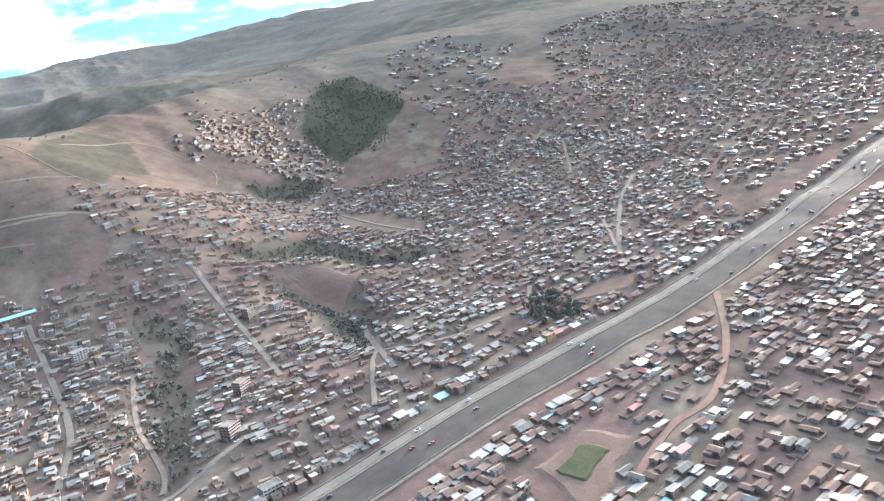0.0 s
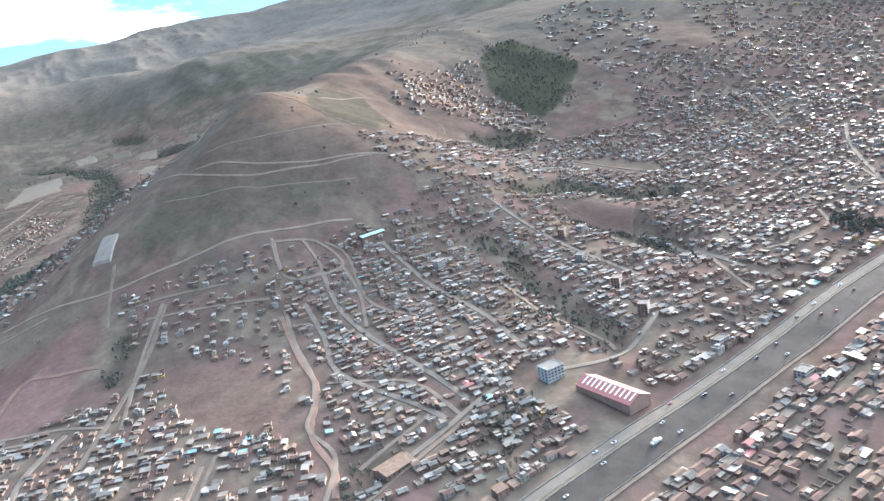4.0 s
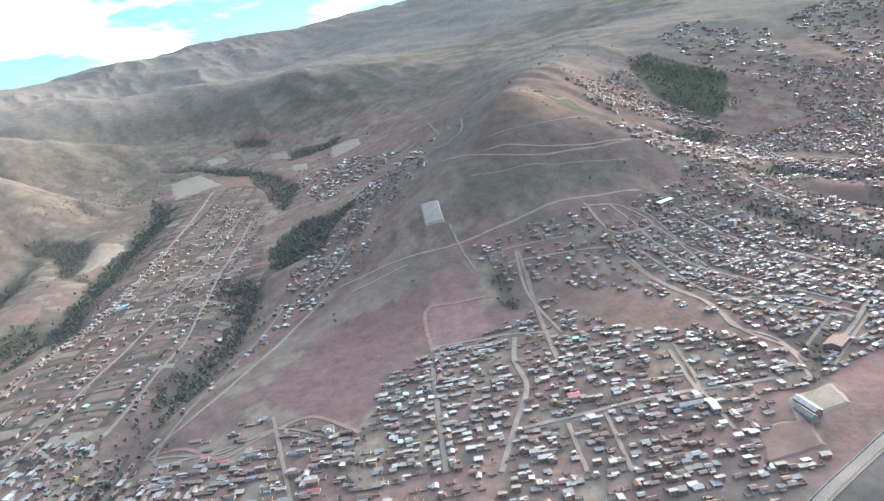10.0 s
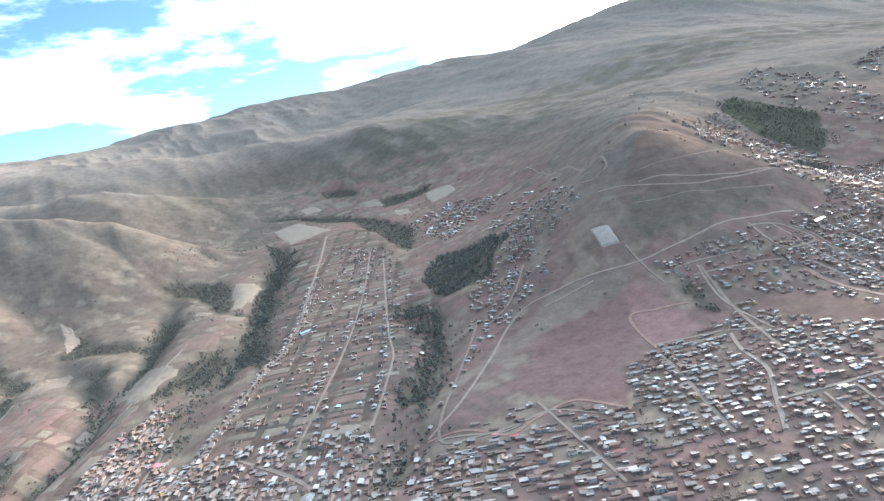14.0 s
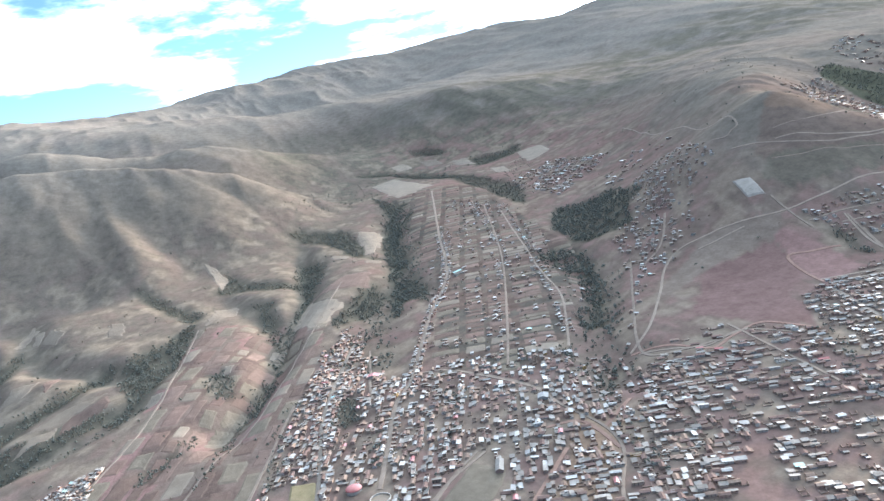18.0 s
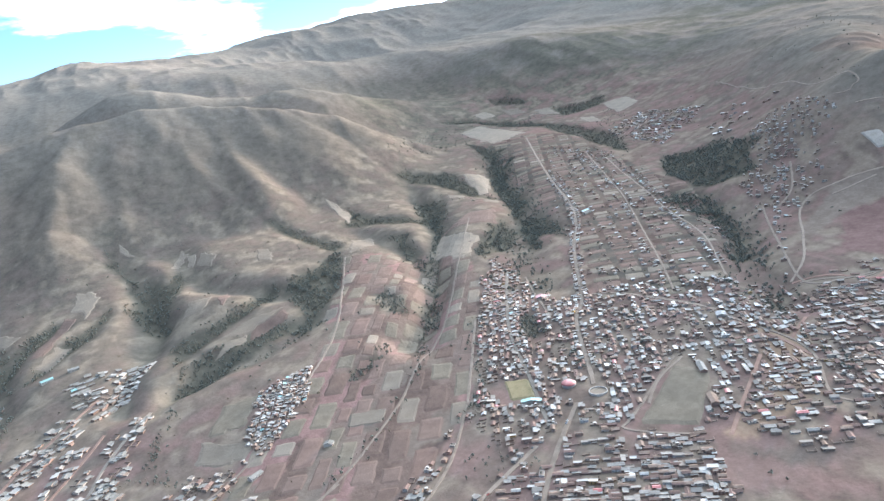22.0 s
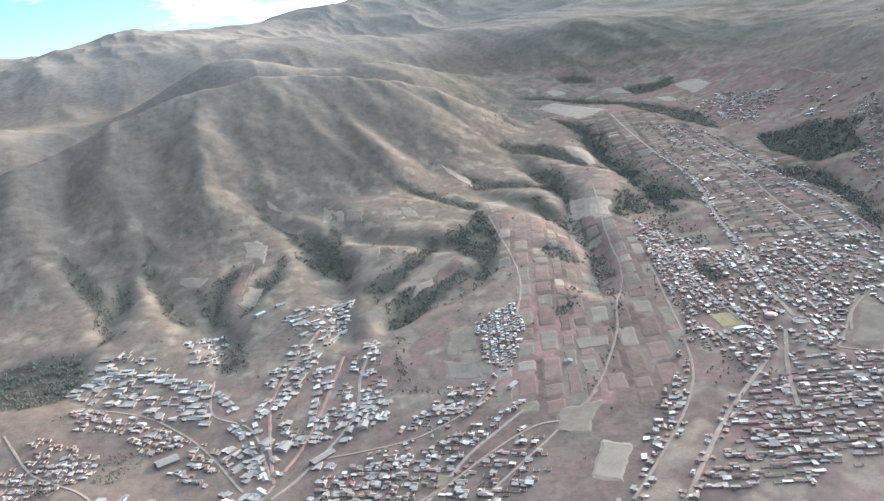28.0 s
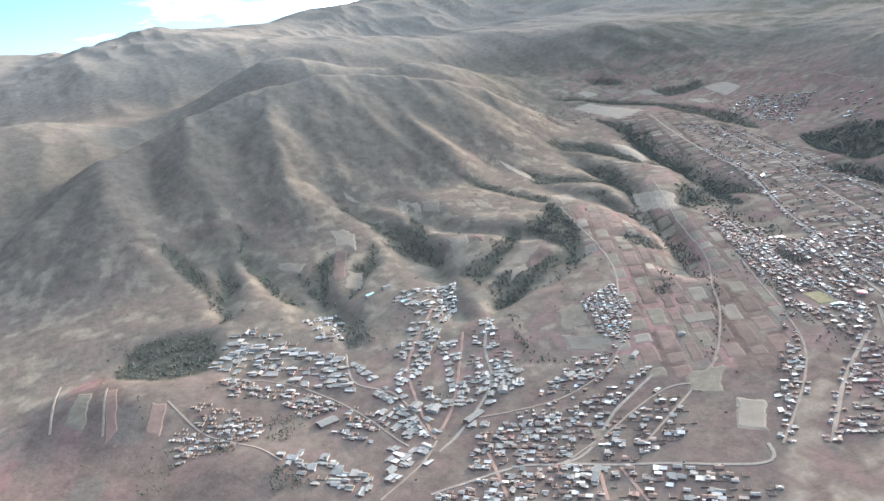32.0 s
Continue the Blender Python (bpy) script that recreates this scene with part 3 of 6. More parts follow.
for poly, tone in ((RED_FIELD, REDSOIL * np.array((0.76, 0.78, 0.78))), (RED_SLOPE, REDSOIL), ([(330, 480), (384, 440), (360, 425), (296, 440), (245, 428), (240, 440)], DRY)):
    cover = np.where(inside(X + 12 * (n2 - 0.5), Y + 12 * (n1 - 0.5), poly)[..., None], tone * (0.85 + 0.3 * n2[..., None]), cover)
parcels(cover, PARCELS_TERRACE, 62, 30, 13, 7, (SOIL * 0.75, DRY * 0.75, GRASS * 0.75, SOIL * 0.65, CLAY * 0.75, GRASS * 0.65, DRY * 0.8))
parcels(cover, PARCELS_EAST, 58, 17, 34, 11, (CLAY, SOIL, REDSOIL, DRY * 0.9, CLAY * 0.85, SOIL * 0.9))
parcels(cover, PARCELS_LOW, 80, 22, 40, 13, (GRASS, CLAY, SOIL * 0.85, CLAY * 0.9, REDSOIL * 0.8))
PLANTATION = [(824, 738), (877, 761), (883, 703), (879, 635), (819, 580), (779, 558), (761, 554), (760, 613), (777, 663)]
# Darker ground near the hilltop and low on the hill's front.
DARK_PATCHES = [[(611, 655), (622, 600), (615, 544), (584, 488), (561, 508), (553, 528), (565, 570)], [(435, 486), (471, 458), (515, 443), (538, 429), (502, 416), (473, 420), (409, 450), (411, 479)]]
BANK = [(713, 458), (734, 438), (743, 387), (723, 385), (706, 425)]
HILL = [(432, 503), (520, 558), (565, 549), (636, 546), (621, 478), (544, 437), (465, 436), (412, 456)]
BARE = [[(401, 368), (409, 350), (427, 330), (436, 307), (436, 271), (434, 254), (424, 271), (412, 300), (403, 328), (396, 353)], [(427, 200), (440, 199), (462, 197), (430, 170), (413, 188)], [(401, 341), (415, 315), (422, 275), (421, 263), (401, 288), (394, 321)]]  # bare slopes between the quarters
for poly, tone, share in (([(108, 360), (106, 310), (63, 269), (13, 262), (2, 273), (61, 299)], np.array((0.20, 0.14, 0.095)), 0.8), (HILL, SOIL * 0.75, 0.75), ([(565, 549), (600, 640), (640, 700), (690, 640), (690, 560), (636, 500)], SOIL * 0.8, 0.6), ([(518, 550), (560, 558), (563, 511), (519, 493), (496, 546)], DRY * np.array((1.06, 0.95, 0.86)), 0.7), (DARK_PATCHES[0], SCRUB * 0.75, 0.85), (DARK_PATCHES[1], SCRUB, 0.65), (BANK, DRY, 0.7), ([(-660, 640), (-539, 640), (-400, 520), (-250, 430), (-150, 330), (-300, 220), (-480, 330), (-640, 480)], SOIL * np.array((0.64, 0.68, 0.70)), 0.6), (BARE[0], CLAY, 0.7), (BARE[1], REDSOIL, 0.8), (BARE[2], CLAY, 0.7), ([(575, 640), (640, 760), (740, 720), (760, 613), (690, 560), (625, 590)], SOIL * 0.8, 0.6), (PLANTATION, SCRUB * np.array((0.62, 0.7, 0.62)), 0.9)):
    d = np.where(inside(X + 22 * (n2 - 0.5), Y + 22 * (n1 - 0.5), poly), share, 0.0)
    cover = cover + (tone - cover) * d[..., None]
cover = cover + (SCRUB * 0.8 - cover) * (0.85 * spread(thick, 1, 1))[..., None]
for pts, deep, wide in RAVINES:
    if deep < 14:
        d = off_line(X + 30 * fbm(X / 60, Y / 60, 2, 5), Y + 30 * fbm(X / 60, Y / 60, 2, 9), pts)
        cover = cover + (SCRUB - cover) * (0.35 * np.exp(-((d / (0.7 * wide)) ** 2)))[..., None]

me = bpy.data.meshes.new("ground")
i = (np.arange(ny - 1)[:, None] * nx + np.arange(nx - 1)[None, :]).ravel()
faces = np.stack([i, i + 1, i + nx + 1, i + nx], 1)
me.from_pydata(np.stack([X.ravel(), Y.ravel(), Z.ravel()], 1), [], faces.tolist())
me.polygons.foreach_set("use_smooth", np.ones(len(faces), bool))
# Ground tones, with the painted haze and shade in them.
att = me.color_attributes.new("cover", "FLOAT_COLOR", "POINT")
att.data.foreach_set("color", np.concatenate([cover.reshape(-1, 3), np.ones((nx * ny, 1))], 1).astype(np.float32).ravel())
m, n, l, b = shade("dry_earth_and_grass", 1.0, 0.0, 0.0)
vc = n.new("ShaderNodeVertexColor")
vc.layer_name = "cover"
col = mixed(n, l, "MULTIPLY", 1.0, vc.outputs[0], ramp(n, l, noise_node(n, l, 0.09, 6, 0.7), (0.30, (0.76, 0.745, 0.73)), (0.68, (1.17, 1.155, 1.14))))
col = mixed(n, l, "MULTIPLY", 1.0, col, ramp(n, l, noise_node(n, l, 0.45, 5, 0.65), (0.28, (0.88, 0.88, 0.875)), (0.70, (1.08, 1.08, 1.08))))
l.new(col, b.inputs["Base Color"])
bumped(n, l, b, noise_node(n, l, 0.22, 6, 0.6), 0.4, 0.9)
me.materials.append(m)
ground = tagged(new("ground", me), "dry brown valley floor and bare grassy Andean hillsides", "ground", kind="structure")


# ---- streets, lanes and tracks, in plan ----
STREETS, LANES, TRACKS, MAIN = [], [], [], []
STREETS.append([(650, 291), (640, 257), (634, 230)])
LANES.append([(639, 255), (630, 240), (616, 210)])
STREETS.append([(604, 391), (606, 326), (602, 262)])
STREETS.append([(863, 336), (818, 302), (759, 244)])
LANES.append([(764, 251), (792, 289)])
LANES.append([(711, 249), (699, 235), (691, 232)])
LANES.append([(557, 318), (551, 273), (552, 233), (549, 220)])
TRACKS.append([(747, 182), (717, 154), (687, 135), (668, 133), (647, 125)])
LANES.append([(715, 453), (722, 409), (734, 374)])
LANES.append([(897, 440), (847, 375)])
LANES.append([(472, 408), (468, 378), (486, 373), (487, 401)])
LANES.append([(497, 393), (503, 378), (496, 338), (508, 310)])
STREETS.append([(486, 373), (481, 341), (482, 316), (486, 266), (487, 229)])
TRACKS.append([(455, 352), (450, 312), (447, 282), (434, 252), (433, 227), (428, 213)])
STREETS.append([(468, 354), (466, 325), (459, 288), (472, 239), (475, 224)])
STREETS.append([(525, 380), (528, 342), (530, 284), (523, 244)])
LANES.append([(639, 248), (656, 235), (683, 231)])
STREETS.append([(578, 226), (558, 217), (538, 213), (520, 221)])
STREETS.append([(441, 212), (459, 215), (490, 225), (499, 227)])
LANES.append([(457, 502), (508, 462), (568, 449)])
LANES.append([(170, 381), (199, 395), (242, 432), (296, 479), (338, 471), (383, 438), (418, 426), (470, 415), (519, 403)])
TRACKS.append([(169, 379), (186, 363), (198, 339), (217, 340), (242, 338), (254, 307)])
TRACKS.append([(316, 351), (337, 397), (355, 389), (372, 379)])
STREETS.append([(310, 341), (288, 295), (269, 255)])
STREETS.append([(354, 329), (339, 308), (329, 284), (306, 261), (285, 240)])
LANES.append([(409, 399), (380, 343), (357, 297)])
STREETS.append([(309, 258), (335, 248), (361, 237), (385, 224), (408, 212)])
LANES.append([(367, 251), (383, 241)])
LANES.append([(340, 243), (321, 207)])
LANES.append([(324, 248), (309, 218)])
LANES.append([(379, 227), (366, 199)])
LANES.append([(396, 262), (378, 229)])
LANES.append([(171, 374), (197, 344), (226, 341), (244, 310)])
LANES.append([(81, 451), (94, 414), (102, 382)])
LANES.append([(228, 354), (216, 295), (209, 262)])
MAIN.append([(352, 1056), (248, 823), (183, 674), (112, 569), (55, 475), (28, 443), (-5, 381), (-16, 361)])
LANES.append([(351, 890), (249, 677), (154, 509), (107, 431)])
LANES.append([(359, 867), (246, 605), (209, 513), (153, 425)])
LANES.append([(54, 476), (77, 459), (99, 400), (98, 353), (100, 321), (93, 296), (68, 266), (69, 253)])
LANES.append([(54, 561), (26, 485), (21, 465)])
LANES.append([(282, 511), (227, 444), (174, 374), (190, 349), (231, 340)])
LANES.append([(354, 451), (317, 466)])
LANES.append([(42, 349), (13, 337), (-6, 322)])
LANES.append([(103, 768), (26, 643), (-42, 526), (-89, 471), (-116, 436), (-161, 393), (-198, 367)])
LANES.append([(-54, 755), (-113, 589), (-157, 517)])
MAIN.append([(-35, 351), (-73, 316), (-103, 282)])
STREETS.append([(50, 587), (-11, 475), (-37, 403), (-60, 342)])
LANES.append([(-24, 505), (-83, 401)])
LANES.append([(39, 353), (-20, 318), (-31, 310), (-10, 285)])
LANES.append([(-175, 380), (-238, 353), (-283, 335)])
LANES.append([(-90, 391), (-122, 348), (-168, 312), (-228, 277)])
MAIN.append([(-75, 331), (-139, 302), (-207, 260)])
LANES.append([(-337, 352), (-306, 358), (-233, 375), (-206, 359)])
LANES.append([(-593, 624), (-601, 566)])
LANES.append([(-631, 681), (-637, 590)])
TRACKS.append([(-303, 614), (-359, 546), (-378, 490), (-388, 434)])
STREETS.append([(-267, 570), (-298, 521), (-320, 473), (-367, 433), (-393, 418)])
TRACKS.append([(-300, 558), (-324, 519), (-354, 471), (-379, 443)])
LANES.append([(-197, 462), (-239, 429), (-290, 418), (-328, 429), (-352, 439)])
STREETS.append([(-224, 396), (-275, 377), (-312, 354), (-336, 352), (-361, 368), (-418, 378)])
STREETS.append([(-336, 352), (-293, 310), (-250, 271), (-233, 283)])
LANES.append([(-388, 432), (-411, 411), (-447, 392)])
LANES.append([(-401, 588), (-410, 542), (-388, 504), (-389, 438)])
LANES.append([(-495, 601), (-455, 566), (-425, 509), (-407, 438)])
TRACKS.append([(-367, 396), (-382, 344)])
TRACKS.append([(-322, 334), (-339, 303)])
TRACKS.append([(-312, 325), (-322, 288)])
LANES.append([(-551, 582), (-534, 537), (-514, 509), (-491, 467)])
LANES.append([(284, 496), (314, 506), (353, 542)])
LANES.append([(472, 405), (469, 377), (497, 372), (493, 396), (472, 405)])
LANES.append([(497, 372), (495, 348), (485, 318)])
LANES.append([(385, 415), (416, 402), (441, 390)])
LANES.append([(408, 401), (389, 365), (374, 314)])
LANES.append([(393, 456), (385, 429), (380, 407)])
LANES.append([(329, 342), (350, 329)])
LANES.append([(437, 535), (469, 475), (519, 453), (557, 449)])
LANES.append([(631, 928), (495, 599), (460, 557), (448, 569)])
TRACKS.append([(74, 318), (4, 271)])
TRACKS.append([(99, 318), (129, 333)])
TRACKS.append([(78, 342), (95, 332), (93, 298)])
LANES.append([(458, 355), (453, 327), (449, 293), (441, 270), (434, 256), (436, 234), (426, 215), (415, 201)])
LANES.append([(452, 283), (477, 258), (480, 221)])
LANES.append([(440, 222), (472, 231)])
LANES.append([(432, 203), (482, 219)])
LANES.append([(398, 396), (426, 381), (455, 367)])
LANES.append([(401, 381), (377, 338), (354, 293)])
LANES.append([(402, 265), (386, 237), (377, 227)])
LANES.append([(319, 356), (352, 336), (369, 321)])
HIGHWAY = [(180, 128), (330, 145), (420, 155), (482, 162), (527, 167), (557, 170), (603, 175), (647, 181), (696, 185), (747, 190), (823, 204), (944, 229), (1100, 262), (1400, 320)]


def resampled(pts, step):
    """A smooth line through the points, in even steps."""
    p = np.array([pts[0], *pts, pts[-1]], float)
    out = []
    for a, b, c, d in zip(p, p[1:], p[2:], p[3:]):
        k = max(2, int(np.linalg.norm(c - b) / step))
        t = np.linspace(0, 1, k, endpoint=False)[:, None]
        out.append(0.5 * (2 * b + (c - a) * t + (2 * a - 5 * b + 4 * c - d) * t ** 2 + (3 * b - a - 3 * c + d) * t ** 3))
    return np.concatenate(out + [p[-1:]])


def strip(name, pts, offsets, lifts, material, label, wobble=0.0, step=3.0):
    """A strip laid on the ground along a line: offsets from the line, with a lift for each, form its section."""
    line = resampled(pts, step)
    tang = np.gradient(line, axis=0)
    side = np.stack([-tang[:, 1], tang[:, 0]], 1) / np.maximum(np.linalg.norm(tang, axis=1), 1e-6)[:, None]
    verts, k = [], len(offsets)
    for q, (o, lift) in enumerate(zip(offsets, lifts)):
        w = wobble * (value_noise(line[:, 0] / 4 + 50 * q, line[:, 1] / 4, 77) - 0.5) if q in (0, k - 1) else 0
        at = line + side * (np.ones(len(line)) * o + w)[:, None]
        verts.append(np.c_[at, ground_at(at[:, 0], at[:, 1]) + lift])
    verts = np.stack(verts, 1).reshape(-1, 3)
    faces = [(r * k + q, (r + 1) * k + q, (r + 1) * k + q + 1, r * k + q + 1) for r in range(len(line) - 1) for q in range(k - 1)]
    mesh = bpy.data.meshes.new(name)
    mesh.from_pydata(verts.tolist(), [], [f[::-1] for f in faces])
    mesh.materials.append(material)
    return tagged(new(name, mesh), label, "road", kind="structure")


ROADS = []  # line, half-width: kept free of houses


def street(pts, half, material, label, lift=0.3):
    ROADS.append((pts, half))
    strip("road", pts, (-half - 0.3, -half, -0.3 * half, 0.3 * half, half, half + 0.3), (-0.4, lift, lift + 0.04, lift + 0.04, lift, -0.4), material, label, 0.8)


ROADS.append((HIGHWAY, 14))
strip("road", HIGHWAY, (-6.6, -6.2, -3, 0, 3, 4.6, 4.9), (-0.6, 0.5, 0.56, 0.6, 0.56, 0.5, -0.6), M_ASPHALT, "wide grey dual highway of worn asphalt")
strip("verge", HIGHWAY, (-8.6, -8.2, -6.9, -6.3), (-0.6, 0.42, 0.42, -0.5), M_VERGE, "dusty earth verge beside the highway", 0.5)
strip("verge", HIGHWAY, (4.6, 4.9, 5.9, 6.2), (-0.6, 0.62, 0.62, -0.6), M_SCRUB, "narrow median strip of dark dry scrub", 0.3)
strip("road", HIGHWAY, (6.0, 6.3, 8.5, 9.6, 9.9), (-0.6, 0.45, 0.5, 0.45, -0.6), M_PAVED, "pale concrete frontage road beside the highway")
for o in (-6.75, 4.7, 5.95, 9.85):
    strip("kerb", HIGHWAY, (o, o, o + 0.18, o + 0.18), (-0.5, 0.72, 0.72, -0.5), M_KERB, "low concrete kerb along the highway")
for pts in STREETS:
    street(pts, 1.15, M_PAVED, "pale dusty concrete street between houses")
for pts in LANES:
    street(pts, 0.85, M_DIRT, "pale dirt lane on the slope")
for pts in ([(469, 513), (496, 499), (524, 496), (555, 500), (570, 500)], [(531, 553), (549, 530), (567, 504), (590, 476)], [(430, 484), (458, 465), (486, 450), (516, 439), (538, 433)], [(570, 563), (626, 603), (662, 563), (660, 541)]):
    street(pts, 0.35, M_VERGE, "narrow trodden path across the bare hill", 0.2)
for pts in TRACKS:
    street(pts, 1.1, M_REDDIRT, "reddish dirt track", 0.25)
for pts in MAIN:
    street(pts, 1.35, M_DIRT, "dusty main road through the village", 0.35)



def patch(name, quad, material, label, category, lift=0.35, cells=10, edge=1.0):
    """Four corners, laid on the ground as one sheet with a thin edge."""
    a, b, c, d = (np.array(q, float) for q in quad)
    u, v = np.meshgrid(np.linspace(0, 1, cells + 1), np.linspace(0, 1, cells + 1))
    u, v = u[..., None], v[..., None]
    at = (a * (1 - u) + b * u) * (1 - v) + (d * (1 - u) + c * u) * v
    at = at + edge * 2 * np.stack([value_noise(at[..., 0] / 5, at[..., 1] / 5, 3) - 0.5, value_noise(at[..., 0] / 5, at[..., 1] / 5, 8) - 0.5], -1)
    z = ground_at(at[..., 0], at[..., 1]) + lift
    rim = np.ones(z.shape, bool)
    rim[1:-1, 1:-1] = False
    z = np.where(rim, z - lift - 0.3, z)
    k = cells + 1
    verts = np.concatenate([at, z[..., None]], -1).reshape(-1, 3)
    q = (np.arange(cells)[:, None] * k + np.arange(cells)[None, :]).ravel()
    mesh = bpy.data.meshes.new(name)
    mesh.from_pydata(verts.tolist(), [], np.stack([q, q + 1, q + k + 1, q + k], 1).tolist())
    if mesh.polygons[cells * cells // 2].normal.z < 0:
        mesh.flip_normals()
    mesh.materials.append(material)
    return tagged(new(name, mesh), label, category, kind="structure")


for k, quad in enumerate(FIELDS):
    if k % 6 == 5:
        patch("field", quad, M_FALLOW, "brown ploughed field on the slope", "field", 0.35, 8, 2.5)
    else:
        patch("field", quad, M_TAN, "pale tan harvested field on the slope", "field", 0.35, 8, 2.5)
for k, quad in enumerate(LOW_FIELDS):
    if quad[0][0] < -500:
        patch("field", quad, M_LAWN if k % 2 else M_CLAYLOT, "dull green-brown fallow strip on the hillside" if k % 2 else "bare brown clay strip on the hillside", "field", 0.3, 8, 1.2)
    else:
        patch("field", quad, M_LAWN if k % 2 else M_TAN, "dull green-brown fallow field by the village" if k % 2 else "pale tan stubble field by the village", "field", 0.35, 8, 2.5)


def plots(poly, turn, wide, long, share, seed):
    """Small fields side by side, parted by narrow grass balks."""
    rng = random.Random(seed)
    c, s = math.cos(radians(turn)), math.sin(radians(turn))
    p = np.array(poly, float)
    uv = np.c_[p[:, 0] * c + p[:, 1] * s, p[:, 1] * c - p[:, 0] * s]
    (u0, v0), (u1, v1) = uv.min(0), uv.max(0)
    v = v0
    while v < v1:
        h, u = wide * rng.uniform(0.7, 1.25), u0 + rng.random() * long
        while u < u1:
            w = long * rng.uniform(0.55, 1.4)
            quad = [(a * c - b * s, a * s + b * c) for a, b in ((u + 0.15, v + 0.15), (u + w - 0.15, v + 0.15), (u + w - 0.15, v + h - 0.15), (u + 0.15, v + h - 0.15))]
            x, y = np.array(quad).T
            if inside(x.mean(keepdims=True), y.mean(keepdims=True), poly)[0] and rng.random() < share:
                mat, words = rng.choice(((M_TAN, "tan stubble plot"), (M_FALLOW, "dark ploughed plot"), (M_FALLOW, "dark ploughed plot"), (M_FALLOW, "dark ploughed plot"), (M_LAWN, "dull green-brown fallow plot"), (M_LAWN, "dull green-brown fallow plot"), (M_CLAYLOT, "reddish clay plot")))
                patch("field", quad, mat, words + " between grass balks", "field", 0.22, 5, 0.7)
            u += w
        v += h


plots(PARCELS_EAST, 60, 16, 30, 1.0, 3)
plots(PARCELS_TERRACE, 62, 26, 11, 0.85, 4)
patch("sports_pitch", [(393, 497), (402, 484), (392, 460), (381, 470)], M_PITCH, "pale bare-earth sports pitch cut into the hill", "pitch", 0.9, 12, 0.1)
patch("field", [(630, 147), (652, 150), (660, 138), (626, 118)], M_CLAYLOT, "brown empty lot beside the highway", "field", 0.4)
patch("grass_patch", [(633, 143), (647, 146), (650, 137), (634, 128)], M_GREEN, "rough green grass patch on the empty lot", "grass", 0.75, 8, 2.0)
patch("field", [(707, 222), (730, 228), (748, 220), (733, 211)], M_CLAYLOT, "brown bare bank above the highway", "field", 0.4)
patch("field", [(639, 378), (665, 372), (674, 341), (651, 318)], M_CLAYLOT, "bare brown hilltop lot in the city", "field", 0.4)
patch("sports_field", [(-53, 409), (-39, 400), (-48, 373), (-63, 382)], M_TURF, "walled dry turf sports field", "field", 0.5, 8, 0.1)
patch("park", [(34, 347), (44, 325), (-2, 285), (-26, 309)], M_LAWN, "bare grey-brown park lawn in the village", "park", 0.4)
patch("field", [(-147, 450), (-122, 437), (-133, 421), (-154, 434)], M_TAN, "greenish-brown fallow field", "field", 0.5)
patch("field", [(395, 200), (420, 196), (410, 180), (384, 186)], M_TAN, "fenced tan lot beside the road", "field", 0.5)
patch("field", [(370, 196), (392, 186), (380, 170), (356, 178)], M_CLAYLOT, "trampled tan lot at the edge of town", "field", 0.5)


# ---- building helpers ----
class Heap:
    """Faces collected for one mesh, by material."""

    def __init__(self):
        self.v, self.f, self.m, self.mats = [], [], [], []

    def add(self, verts, faces, material):
        if material not in self.mats:
            self.mats.append(material)
        k, q = len(self.v), self.mats.index(material)
        self.v.extend(verts)
        self.f.extend(tuple(k + i for i in f) for f in faces)
        self.m.extend([q] * len(faces))

    def mesh(self, name):
        mesh = bpy.data.meshes.new(name)
        mesh.from_pydata(self.v, [], self.f)
        mesh.polygons.foreach_set("material_index", self.m)
        for material in self.mats:
            mesh.materials.append(material)
        return mesh


BOX = [(0, 3, 2, 1), (4, 5, 6, 7), (0, 1, 5, 4), (1, 2, 6, 5), (2, 3, 7, 6), (3, 0, 4, 7)]


def box(x0, x1, y0, y1, z0, z1):
    return [(x0, y0, z0), (x1, y0, z0), (x1, y1, z0), (x0, y1, z0), (x0, y0, z1), (x1, y0, z1), (x1, y1, z1), (x0, y1, z1)], BOX


def gable_walls(w, d, h, rise, deep):
    """Walls with two gable ends; the ridge runs along x."""
    a, b = w / 2, d / 2
    v = [(-a, -b, -deep), (a, -b, -deep), (a, b, -deep), (-a, b, -deep), (-a, -b, h), (a, -b, h), (a, b, h), (-a, b, h), (-a, 0, h + rise), (a, 0, h + rise)]
    return v, [(0, 1, 5, 4), (2, 3, 7, 6), (1, 2, 6, 9, 5), (3, 0, 4, 8, 7)]


def slope(w, y0, z0, y1, z1, thick=0.07):
    """One plane of a roof, from eave to ridge, with its thickness."""
    a = w / 2
    v = [(-a, y0, z0), (a, y0, z0), (a, y1, z1), (-a, y1, z1)]
    return v + [(x, y, z + thick) for x, y, z in v], BOX


def parapet_walls(w, d, h, deep, rim=0.22, thick=0.13):
    """Walls that rise above a flat roof."""
    a, b, t = w / 2, d / 2, h + rim
    o = [(-a, -b), (a, -b), (a, b), (-a, b)]
    n = [(x * (1 - 2 * thick / w), y * (1 - 2 * thick / d)) for x, y in o]
    v = [(x, y, -deep) for x, y in o] + [(x, y, t) for x, y in o] + [(x, y, t) for x, y in n] + [(x, y, h - 0.02) for x, y in n]
    f = []
    for i in range(4):
        j = (i + 1) % 4
        f += [(i, j, 4 + j, 4 + i), (4 + i, 4 + j, 8 + j, 8 + i), (8 + i, 8 + j, 12 + j, 12 + i)]
    return v, f


STOREY = 0.74


